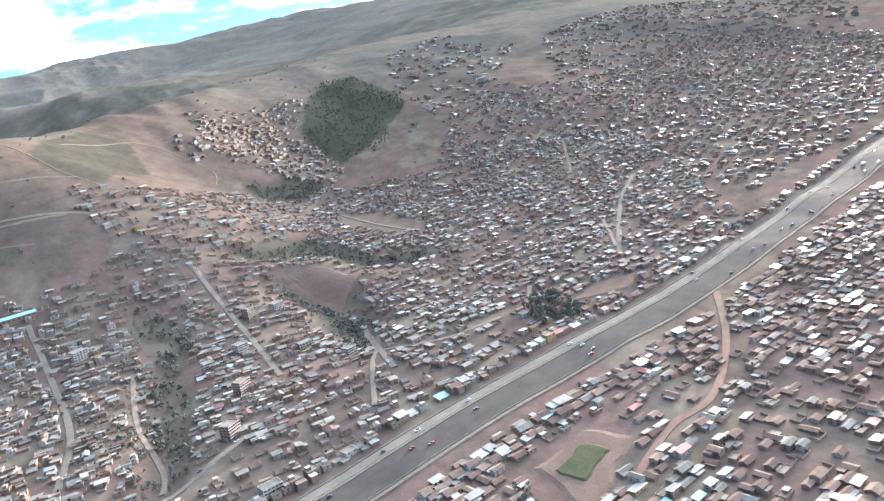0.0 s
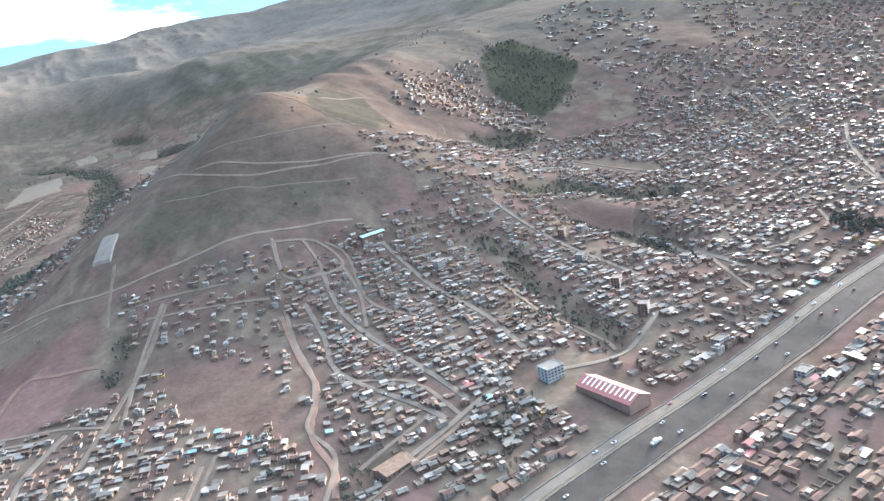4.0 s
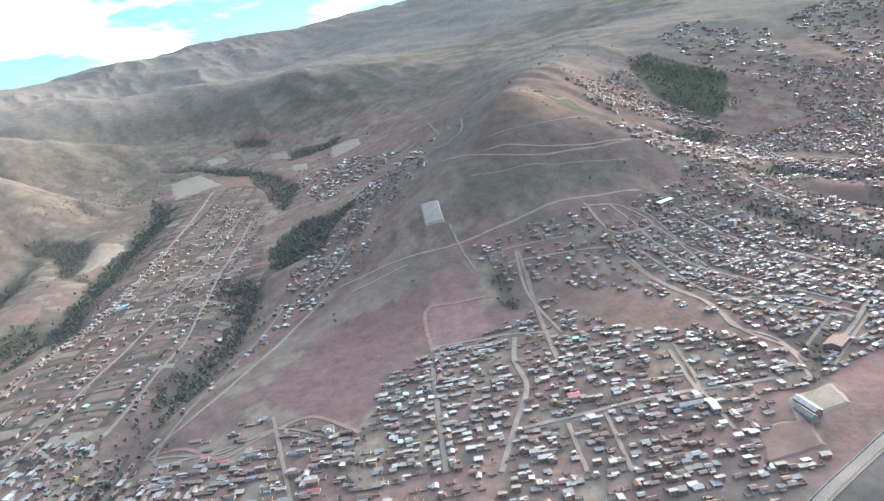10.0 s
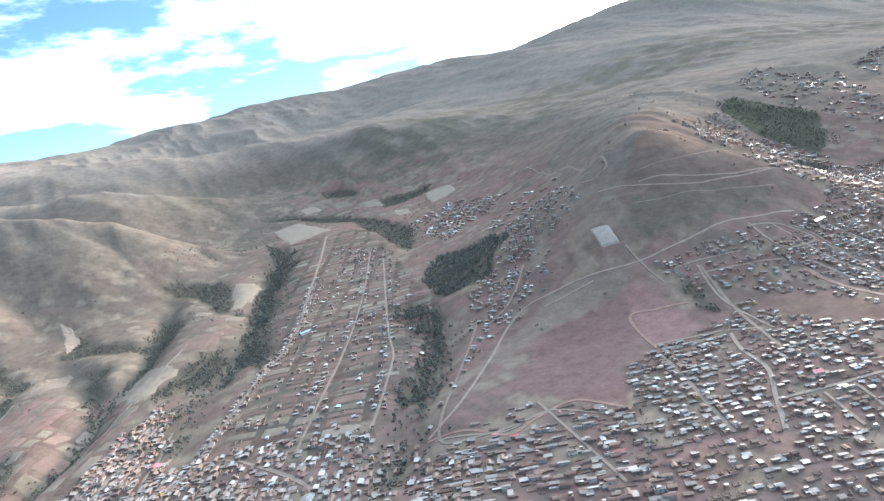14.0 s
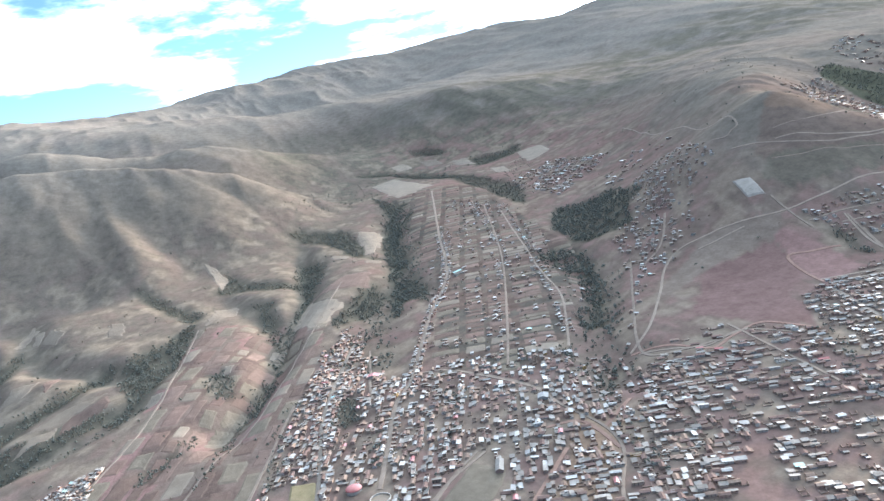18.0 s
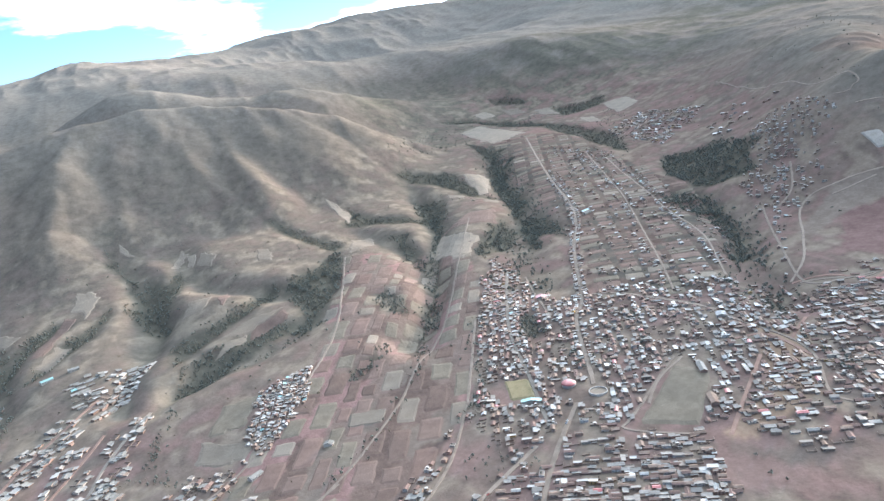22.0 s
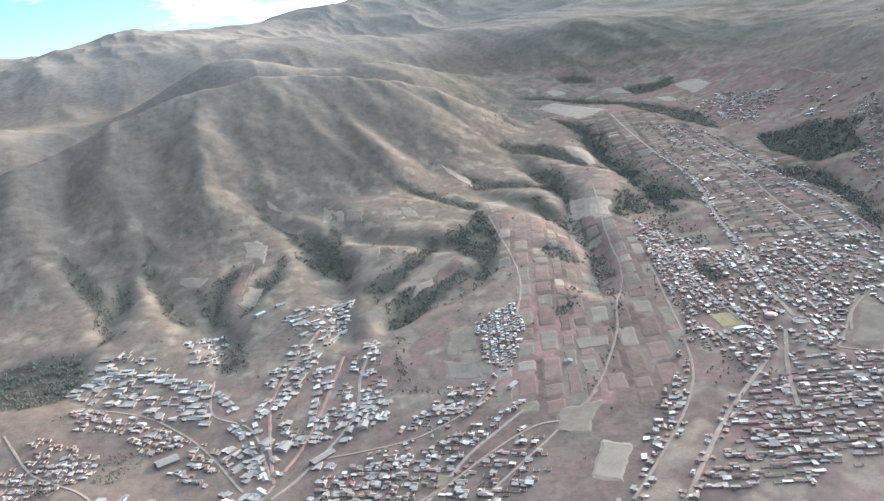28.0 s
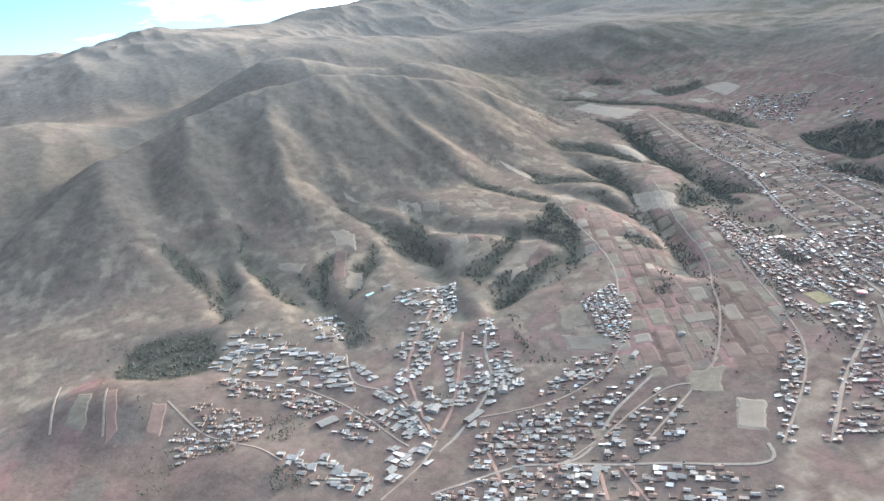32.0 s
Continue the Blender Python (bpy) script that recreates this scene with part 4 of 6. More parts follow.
def house_pieces(kind, w, d, floors, wall, roof, rng, annex=False):
    """The pieces of a house round its own origin: name, vertices, faces, material."""
    h, deep, out = floors * STOREY, 1.3, []
    if kind == "flat":
        out.append(("wall", *parapet_walls(w, d, h, deep), wall))
        out.append(("roof_slab", *box(-w / 2 + 0.1, w / 2 - 0.1, -d / 2 + 0.1, d / 2 - 0.1, h - 0.12, h), roof))
        if rng.random() < 0.45:
            s, x, y = 0.9, rng.uniform(-0.2, 0.2) * w, rng.uniform(-0.2, 0.2) * d
            out.append(("stair_hut", *box(x - s, x + s * 0.6, y - s * 0.7, y + s * 0.7, h - 0.02, h + 0.85), wall))
            out.append(("hut_roof", *box(x - s - 0.1, x + s * 0.6 + 0.1, y - s * 0.7 - 0.1, y + s * 0.7 + 0.1, h + 0.85, h + 0.93), M_ZINC))
        if rng.random() < 0.35:
            x, y = rng.choice((-0.3, 0.3)) * w, rng.choice((-0.28, 0.28)) * d
            ring = [(x + 0.3 * math.cos(k * math.pi / 4), y + 0.3 * math.sin(k * math.pi / 4)) for k in range(8)]
            v = [(a, b, h) for a, b in ring] + [(a, b, h + 0.6) for a, b in ring]
            out.append(("water_tank", v, [(k, (k + 1) % 8, 8 + (k + 1) % 8, 8 + k) for k in range(8)] + [tuple(range(8, 16))], M_TYRE))
    elif kind == "gable":
        rise = d * rng.uniform(0.16, 0.26)
        out.append(("wall", *gable_walls(w, d, h, rise, deep), wall))
        k = rise / (d / 2) * 0.22
        out.append(("roof_slope", *slope(w + 0.3, -d / 2 - 0.22, h - k, 0, h + rise), roof))
        out.append(("roof_slope", *slope(w + 0.3, d / 2 + 0.22, h - k, 0, h + rise), roof))
    else:
        rise = d * rng.uniform(0.10, 0.18)
        v, f = box(-w / 2, w / 2, -d / 2, d / 2, -deep, h)
        v = v[:6] + [(x, y, z + rise) for x, y, z in v[6:]]
        out.append(("wall", v, f, wall))
        out.append(("roof_sheet", *slope(w + 0.4, -d / 2 - 0.2, h + 0.01 - rise * 0.2 / d, d / 2 + 0.2, h + rise + 0.01 + rise * 0.2 / d), roof))
    if roof is M_FIBRE:  # sheds grown together, roof against roof
        for _ in range(2):
            a, b, t = w * rng.uniform(0.4, 0.9), d * rng.uniform(0.4, 0.8), h * rng.uniform(0.7, 1.15)
            x, y = rng.uniform(-0.35, 0.35) * w, rng.choice((-1, 1)) * (d + b) * rng.uniform(0.36, 0.46)
            v, f = box(x - a / 2, x + a / 2, y - b / 2, y + b / 2, -deep, t)
            out.append(("annex_wall", v, f, rng.choice((wall, M_ADOBE, M_BRICK))))
            v, f = box(x - a / 2 - 0.15, x + a / 2 + 0.15, y - b / 2 - 0.15, y + b / 2 + 0.15, t + 0.01, t + 0.07)
            out.append(("annex_roof", [(p, q, z + rng.uniform(0, 0.02) + (0.16 if i in (2, 3, 6, 7) else 0)) for i, (p, q, z) in enumerate(v)], f, rng.choice((M_FIBRE, M_FIBRE, M_DULLTIN, M_ZINC))))
    if annex:
        a, b, t = w * rng.uniform(0.45, 0.75), d * rng.uniform(0.45, 0.7), h * rng.uniform(0.55, 0.9)
        x, y = rng.choice((-1, 1)) * (w - a) / 2, rng.choice((-1, 1)) * (d + b) / 2
        v, f = box(x - a / 2, x + a / 2, y - b / 2, y + b / 2, -deep, t)
        out.append(("annex_wall", v, f, rng.choice((wall, M_ADOBE, M_BRICK))))
        v, f = box(x - a / 2 - 0.15, x + a / 2 + 0.15, y - b / 2 - 0.15, y + b / 2 + 0.15, t, t + 0.06)
        out.append(("annex_roof", v[:6] + [(p, q, z + 0.12) for p, q, z in v[6:]], f, rng.choice((M_ZINC, M_DULLTIN, M_RUST, M_DULLTIN))))
    cols = max(1, int(w / 1.5))
    for side in (-1, 1):
        for fl in range(floors):
            for c in range(cols):
                if rng.random() < 0.75:
                    x, z = (c + 0.5) * w / cols - w / 2, fl * STOREY + 0.3
                    y = side * d / 2
                    out.append(("window", *box(x - 0.24, x + 0.24, y - 0.03, y + 0.03, z, z + 0.36), M_GLASS))
    if floors > 1:
        for side in (-1, 1):
            for fl in range(floors):
                if rng.random() < 0.5:
                    z = fl * STOREY + 0.3
                    out.append(("window", *box(side * w / 2 - 0.03, side * w / 2 + 0.03, -0.25, 0.25, z, z + 0.36), M_GLASS))
    x = rng.uniform(-0.3, 0.3) * w
    out.append(("door", *box(x - 0.2, x + 0.2, -d / 2 - 0.04, -d / 2 + 0.02, -0.1, 0.68), M_RUST))
    return out


# ---- districts: outline, street direction, lot, share of built lots, mix of roofs ----
CITY = (("flat", M_SLAB, 4), ("flat", M_SLAB, 2), ("gable", M_ZINC, 0.9), ("gable", M_TILE, 2.2), ("lean", M_ZINC, 0.9), ("lean", M_DULLTIN, 2.6), ("gable", M_DULLTIN, 1.5), ("gable", M_RUST, 1.2), ("lean", M_TEAL, 0.08), ("gable", M_REDROOF, 0.08))
NEAR_ROAD = (("flat", M_SLAB, 3), ("gable", M_TILE, 6), ("gable", M_RUST, 3), ("lean", M_ZINC, 1.5), ("gable", M_DULLTIN, 1.5), ("lean", M_TEAL, 0.3), ("gable", M_REDROOF, 0.35))
OUTER = (("flat", M_SLAB, 2.2), ("gable", M_ZINC, 0.7), ("lean", M_ZINC, 0.9), ("lean", M_DULLTIN, 3.2), ("gable", M_RUST, 1.5), ("gable", M_TILE, 0.8), ("lean", M_TEAL, 0.1))
SHEDS = (("gable", M_FIBRE, 4), ("lean", M_FIBRE, 4), ("gable", M_DULLTIN, 1.6), ("lean", M_ZINC, 1.2), ("lean", M_TEAL, 0.12))
FRONTAGE = (("flat", M_SLAB, 5), ("gable", M_TILE, 1.6), ("lean", M_RUST, 1.2), ("lean", M_ZINC, 0.8), ("lean", M_TEAL, 0.7), ("gable", M_REDROOF, 0.5))
MIXED = (("lean", M_FIBRE, 3), ("gable", M_DULLTIN, 2), ("gable", M_TILE, 2), ("flat", M_SLAB, 2), ("gable", M_RUST, 1.6), ("lean", M_ZINC, 1.6), ("gable", M_REDROOF, 0.08))
VILLAGE = (("gable", M_TILE, 3), ("gable", M_RUST, 2.2), ("flat", M_SLAB, 2), ("lean", M_ZINC, 0.7), ("lean", M_DULLTIN, 2.6), ("gable", M_ZINC, 0.3), ("gable", M_REDROOF, 0.10))
WALLS = ((M_BRICK, 5), (M_ADOBE, 5), (M_PLASTER, 3.4), (M_WHITE, 0.9), (M_OCHRE, 0.12))


def chosen(rng, options):
    total = sum(o[-1] for o in options)
    k = rng.random() * total
    for o in options:
        k -= o[-1]
        if k <= 0:
            return o
    return options[0]


CLEAR = []  # outlines kept free of houses
ROAD_AT = [np.c_[resampled(pts, 2.0), np.full(len(resampled(pts, 2.0)), half)] for pts, half in ROADS]
ROAD_AT = np.concatenate(ROAD_AT)


ROAD_CELLS = {}
for px, py, half in ROAD_AT:
    for i in (-1, 0, 1):
        for j in (-1, 0, 1):
            ROAD_CELLS.setdefault((int(px // 16) + i, int(py // 16) + j), []).append((px, py, half))
ROAD_CELLS = {k: np.array(v) for k, v in ROAD_CELLS.items()}


def free(x, y, reach):
    """Which places are clear of roads and of the kept outlines."""
    ok = np.ones(len(x), bool)
    for k in range(len(x)):
        near = ROAD_CELLS.get((int(x[k] // 16), int(y[k] // 16)))
        if near is not None:
            ok[k] = (np.hypot(near[:, 0] - x[k], near[:, 1] - y[k]) - near[:, 2]).min() > reach
    for poly in CLEAR:
        ok &= ~inside(x, y, poly)
    return ok


HOUSES, YARDS = [], []


def district(poly, turn, lot, share, mix, seed, size=(0.80, 1.12), floors=(1, 1, 1, 1, 2, 2), block=(8, 2), lane=2.4, jitter=0.45):
    rng = random.Random(seed)
    c, s = math.cos(radians(turn)), math.sin(radians(turn))
    px = np.array(poly, float)
    uv = np.c_[px[:, 0] * c + px[:, 1] * s, px[:, 1] * c - px[:, 0] * s]
    (u0, v0), (u1, v1) = uv.min(0), uv.max(0)
    cand, row, v = [], 0, v0
    while v < v1:
        u, col = u0 + rng.random() * 2, 0
        while u < u1:
            cand.append((u + rng.uniform(-jitter, jitter), v + rng.uniform(-jitter, jitter), row % block[1]))
            u, col = u + lot[0] * rng.uniform(0.85, 1.2), col + 1
            if col % block[0] == 0:
                u += lane
        v, row = v + lot[1], row + 1
        if row % block[1] == 0:
            v += lane
    cand = np.array(cand)
    x, y = cand[:, 0] * c - cand[:, 1] * s, cand[:, 0] * s + cand[:, 1] * c
    ok = inside(x, y, poly)
    x, y = x[ok], y[ok]
    thin = value_noise(x / 28, y / 28, seed) - 0.5
    for k in np.nonzero(free(x, y, 0.42 * lot[1]))[0]:
        if rng.random() < share * (1 + 1.3 * thin[k]):
            w, d = lot[0] * rng.uniform(size[0], size[1] + 0.1), lot[1] * rng.uniform(*size) * 0.85
            kind, roof, _ = chosen(rng, mix)
            wall = chosen(rng, WALLS)[0]
            n = rng.choice(floors) if kind == "flat" else min(2, rng.choice(floors))
            HOUSES.append((x[k], y[k], turn + rng.choice((0, 0, 0, 180, 180, 180, 90)) + rng.uniform(-4, 4), kind, w, d, n, wall, roof))
        elif rng.random() < (0.3 if share > 0.3 else 0.06):
            YARDS.append((x[k], y[k], turn, lot[0] * 0.9, lot[1] * 0.9))


def along(pts, offset, every, share, mix, seed, size=(2.3, 3.8), deep=(2.0, 2.9), floors=(1, 1, 2)):
    """Houses along a street, on one side of it."""
    rng = random.Random(seed)
    line = resampled(pts, 1.0)
    tang = np.gradient(line, axis=0)
    k = 2.0
    while k < len(line) - 2:
        (x, y), (tx, ty) = line[int(k)], tang[int(k)]
        t = math.hypot(tx, ty)
        w, d = rng.uniform(*size), rng.uniform(*deep)
        o = offset + math.copysign(d / 2, offset)
        x, y = x - ty / t * o, y + tx / t * o
        if rng.random() < share and free(np.array([x]), np.array([y]), 1.2)[0]:
            kind, roof, _ = chosen(rng, mix)
            HOUSES.append((x, y, math.degrees(math.atan2(ty, tx)) + rng.uniform(-5, 5), kind, w, d, rng.choice(floors), chosen(rng, WALLS)[0], roof))
        k += every * rng.uniform(0.85, 1.3) if every > w else w * rng.uniform(1.0, 1.25)


GULLIES = [[(562, 374), (565, 324), (560, 280), (549, 244), (540, 220), (556, 220), (564, 244), (576, 280), (582, 324), (577, 374)], [(635, 359), (634, 284), (650, 284), (651, 359)]]
CLEAR += BARE + [BANK, RED_FIELD, RED_SLOPE, [(384, 508), (410, 488), (398, 460), (382, 472)], [(505, 232), (538, 232), (538, 174), (505, 174)], [(-66, 412), (-36, 402), (-46, 368), (-68, 380)],
          [(30, 350), (46, 325), (-2, 283), (-28, 309)], [(-32, 382), (-6, 360), (-22, 338), (-40, 358)], [(626, 152), (656, 152), (660, 138), (620, 116)], [(700, 224), (730, 230), (750, 222), (735, 208)],
          [(636, 380), (667, 374), (676, 341), (651, 314)], [(354, 180), (394, 202), (424, 198), (410, 172), (380, 166)], [(-460, 514), (-432, 514), (-434, 486), (-460, 486)], [(-258, 470), (-218, 478), (-206, 450), (-240, 450)]]
district([(628, 399), (735, 505), (797, 477), (929, 442), (921, 363), (852, 266), (817, 222), (760, 206), (700, 197), (654, 200), (634, 234), (647, 285), (643, 375)], 8, (3.7, 3.1), 0.62, CITY, 1, (0.70, 1.0), jitter=0.7)
district([(877, 562), (999, 553), (1273, 615), (1318, 438), (1180, 320), (977, 265), (857, 252), (929, 413), (808, 478)], 25, (4.4, 3.7), 0.34, CITY, 2, floors=(1, 1, 2), jitter=0.9)
district([(512, 388), (584, 420), (640, 395), (647, 330), (640, 263), (633, 228), (650, 200), (584, 191), (480, 178), (420, 200), (440, 240), (455, 300), (460, 380)], -4, (3.5, 2.9), 0.62, CITY, 3, (0.72, 1.02))
district([(680, 679), (806, 718), (756, 626), (763, 542), (728, 534), (675, 588), (677, 631)], 40, (5.0, 4.2), 0.40, OUTER, 4, floors=(1, 1, 2), jitter=0.9)
district([(400, 140), (482, 148), (590, 160), (700, 172), (860, 196), (1000, 225), (1000, 150), (860, 100), (690, 60), (480, 60)], 8, (4.3, 2.9), 0.78, NEAR_ROAD, 5, (0.65, 1.02), (1, 1, 1, 1, 2), (6, 2), 1.6, 0.7)
district([(259, 307), (284, 347), (316, 351), (386, 345), (420, 290), (430, 232), (425, 205), (400, 172), (330, 158), (240, 160), (215, 220), (245, 270)], -25, (3.1, 2.6), 0.42, OUTER, 6, floors=(1, 1, 1, 2))
district([(388, 425), (467, 405), (532, 398), (553, 240), (540, 225), (497, 198), (440, 232), (425, 311), (386, 350)], 75, (3.2, 2.7), 0.28, OUTER, 7)
district([(312, 571), (442, 660), (470, 640), (430, 540), (367, 546), (300, 500), (205, 415), (172, 384), (180, 400), (244, 461)], 42, (3.3, 2.8), 0.20, OUTER, 8, floors=(1, 1, 2))
district([(172, 367), (221, 362), (254, 307), (247, 272), (225, 235), (140, 262), (120, 310), (150, 350)], -30, (4.7, 2.8), 0.58, VILLAGE, 9)
district([(351, 1000), (375, 902), (295, 635), (223, 495), (159, 444), (102, 411), (53, 455), (110, 560), (179, 706)], 64, (3.6, 3.0), 0.11, OUTER, 10, floors=(1, 1, 2), lane=5)
district([(430, 953), (538, 1000), (560, 880), (422, 813)], 30, (5.5, 4.8), 0.42, OUTER, 11, floors=(1, 1, 2))
district([(-45, 445), (23, 587), (61, 600), (42, 492), (77, 475), (148, 415), (101, 396), (110, 306), (90, 253), (-10, 290), (-78, 385)], 60, (4.7, 2.8), 0.62, VILLAGE, 12, floors=(1, 1, 2), jitter=0.8)
district([(148, 415), (180, 350), (140, 262), (70, 235), (100, 306), (101, 396)], 60, (4.7, 2.8), 0.45, VILLAGE, 13, floors=(1, 1, 2), jitter=0.8)
district([(409, 648), (440, 560), (391, 540), (337, 484), (258, 465), (330, 560)], 45, (3.3, 2.8), 0.20, OUTER, 14, floors=(1, 1, 2))
district([(-214, 466), (-192, 528), (-146, 538), (-165, 489), (-201, 448)], 64, (2.9, 2.5), 0.72, OUTER, 15, floors=(1, 1, 2), lane=1.5)
district([(56, 629), (53, 582), (-40, 380), (-61, 335), (-88, 331), (-93, 374), (-24, 505)], 62, (4.7, 2.8), 0.62, VILLAGE, 16, floors=(1, 1, 2), jitter=0.8)
district([(-36, 343), (0, 285), (-40, 215), (-150, 230), (-200, 262), (-100, 300)], -32, (4.7, 2.8), 0.53, VILLAGE, 17, floors=(1, 1, 2), jitter=0.8)
district([(-493, 672), (-457, 686), (-424, 614), (-397, 585), (-410, 531), (-439, 539), (-459, 585), (-494, 607), (-519, 629)], -35, (8.6, 5.6), 0.62, SHEDS, 18, (0.45, 1.2), (1,), (5, 1), 2.0, 2.2)
district([(-416, 681), (-377, 680), (-397, 613), (-413, 630)], 60, (6.5, 5.0), 0.6, SHEDS, 19, (0.45, 1.2), (1,), (5, 1), 2.0, 2.2)
district([(-322, 666), (-263, 657), (-285, 599), (-322, 602), (-325, 649)], 10, (7, 5), 0.55, SHEDS, 30, (0.45, 1.2), (1,), (5, 1), 2.0, 2.2)
district([(-287, 661), (-268, 630), (-334, 551), (-363, 508), (-369, 566), (-350, 585), (-317, 611)], 50, (6.4, 5.0), 0.62, SHEDS, 31, (0.45, 1.2), (1,), (5, 1), 2.0, 2.2)
district([(-507, 603), (-490, 602), (-456, 561), (-424, 513), (-407, 482), (-426, 456), (-449, 481), (-470, 547), (-505, 574)], -42, (3.4, 3.0), 0.5, MIXED, 32, floors=(1, 1, 2), jitter=0.9)
district([(-557, 534), (-527, 577), (-488, 531), (-496, 506), (-531, 507), (-555, 506)], -30, (3.4, 3.2), 0.48, MIXED, 33, floors=(1,), jitter=1.0)
district([(-409, 494), (-378, 482), (-391, 439), (-416, 449)], 35, (7.6, 5.4), 0.85, SHEDS, 34, (0.45, 1.2), (1,), (5, 1), 2.0, 2.2)
district([(-491, 483), (-464, 461), (-440, 421), (-451, 403), (-475, 423), (-492, 464)], -40, (7.0, 5.2), 0.8, SHEDS, 35, (0.45, 1.2), (1,), (5, 1), 2.0, 2.2)
district([(-418, 444), (-388, 427), (-397, 412), (-426, 401), (-440, 411)], 25, (7.4, 5.2), 0.62, SHEDS, 36, (0.45, 1.2), (1,), (5, 1), 2.0, 2.2)
district([(-291, 564), (-276, 538), (-290, 490), (-298, 453), (-316, 453), (-309, 487), (-326, 467), (-355, 456), (-369, 453), (-344, 482), (-318, 515)], 55, (6.2, 5.0), 0.62, SHEDS, 37, (0.45, 1.2), (1,), (5, 1), 2.0, 2.2)
district([(-352, 575), (-299, 624), (-366, 510), (-354, 471), (-376, 458), (-373, 495), (-377, 519)], 55, (5.4, 4.4), 0.45, SHEDS, 38, (0.45, 1.2), (1,), (5, 1), 2.0, 2.2)
district([(-237, 465), (-212, 458), (-239, 429), (-288, 420), (-302, 433)], 48, (4.2, 3.6), 0.5, MIXED, 39, floors=(1, 1, 2), jitter=0.8)
district([(-366, 418), (-333, 421), (-295, 403), (-212, 407), (-303, 365), (-334, 354), (-359, 371), (-386, 385)], -42, (3.6, 3.2), 0.58, MIXED, 20, floors=(1, 1, 2), jitter=0.8)
district([(-414, 378), (-362, 365), (-338, 349), (-323, 333), (-341, 305), (-418, 370)], -44, (3.8, 3.3), 0.6, MIXED, 21, floors=(1, 1, 2), jitter=0.8)
district([(-298, 360), (-278, 370), (-225, 363), (-251, 323), (-301, 322), (-327, 346)], -42, (4.0, 3.5), 0.36, MIXED, 22, floors=(1, 1, 2), jitter=1.0)
district([(-321, 331), (-256, 271), (-283, 254), (-336, 301)], -44, (4.6, 4.0), 0.34, MIXED, 23, floors=(1, 1, 2), jitter=1.0)
district([(-145, 354), (-123, 343), (-191, 292), (-203, 304)], 48, (4.4, 3.8), 0.4, MIXED, 40, floors=(1, 1, 2), jitter=1.0)
district([(-439, 360), (-420, 370), (-345, 300), (-260, 250), (-300, 225), (-380, 250), (-440, 330)], -42, (4.2, 3.7), 0.42, MIXED, 41, floors=(1, 1, 2), jitter=0.9)
district([(835, 560), (900, 640), (985, 640), (960, 560)], 20, (6.4, 5.1), 0.28, OUTER, 24, floors=(1,))
district([(420, 700), (470, 790), (560, 820), (520, 700)], 40, (7.2, 5.9), 0.16, OUTER, 25, floors=(1,))
district([(566, 491), (592, 482), (673, 529), (750, 516), (735, 505), (628, 399), (592, 418), (571, 434), (560, 456)], 20, (4.4, 3.8), 0.42, OUTER, 26, floors=(1, 1, 2), jitter=0.9)
district([(693, 672), (762, 620), (758, 535), (735, 505), (700, 530), (702, 580), (651, 578), (653, 621)], 35, (5.0, 4.4), 0.26, OUTER, 27, floors=(1, 1, 2), jitter=1.0)
district([(150, 262), (215, 225), (240, 160), (330, 158), (300, 110), (180, 130), (110, 200)], -28, (3.6, 2.9), 0.42, OUTER, 56, floors=(1, 1, 1, 2))
district([(10, 290), (70, 300), (125, 310), (150, 270), (90, 215), (20, 235)], -30, (4.7, 2.8), 0.53, VILLAGE, 51, floors=(1, 1, 2), jitter=0.8)
district([(-138, 308), (-92, 320), (-38, 296), (-20, 240), (-77, 205), (-150, 250)], -32, (4.7, 2.8), 0.53, VILLAGE, 52, floors=(1, 1, 2), jitter=0.8)
district([(1000, 560), (1150, 760), (1450, 860), (1650, 760), (1500, 560), (1330, 470), (1250, 610)], 30, (6.5, 5.5), 0.22, OUTER, 53, floors=(1, 1, 2), jitter=2.0)
district([(880, 660), (960, 820), (1060, 860), (1090, 740), (1000, 640)], 25, (6.5, 5.5), 0.22, OUTER, 54, floors=(1, 1, 2), jitter=2.0)
for k, (line, gap, share) in enumerate((([(248, 823), (183, 674), (112, 569), (55, 475), (28, 443), (-5, 381)], 1.9, 0.85), ([(50, 587), (-11, 475), (-37, 403), (-60, 342)], 1.8, 0.85), ([(310, 341), (288, 295), (269, 255)], 1.8, 0.8))):
    along(line, gap, 4.4, share, OUTER, 40 + k)
    along(line, -gap, 4.4, share, OUTER, 50 + k)
for k, line in enumerate(([(365, 867), (269, 656), (209, 521), (167, 445)], [(348, 914), (262, 700), (208, 607), (152, 511), (113, 443)])):
    along(line, 1.6, 5.5, 0.6, OUTER, 60 + k)
    along(line, -1.6, 5.5, 0.6, OUTER, 70 + k)
for k, line in enumerate(([(-405, 568), (-394, 509), (-385, 456)], [(-319, 552), (-346, 481), (-364, 462)], [(-278, 624), (-332, 563), (-384, 518)], [(-271, 567), (-307, 494), (-335, 463)], [(-388, 513), (-388, 439)], [(-307, 490), (-356, 430)], [(-262, 655), (-300, 600)])):
    for o in (1.9, -1.9):
        along(line, o, 5.5, 0.8, SHEDS, 80 + 2 * k + (o > 0), (4.5, 8.0), (3.0, 5.0), (1,))
for k, line in enumerate(([(-242, 426), (-296, 413), (-333, 421)], [(-201, 458), (-242, 426)], [(-233, 375), (-306, 358)], [(-168, 312), (-228, 277)], [(-90, 391), (-168, 312)], [(-139, 302), (-207, 260)], [(-75, 331), (-139, 302)])):
    for o in (2.0, -2.0):
        along(line, o, 5.0, 0.6, VILLAGE, 120 + 2 * k + (o > 0))
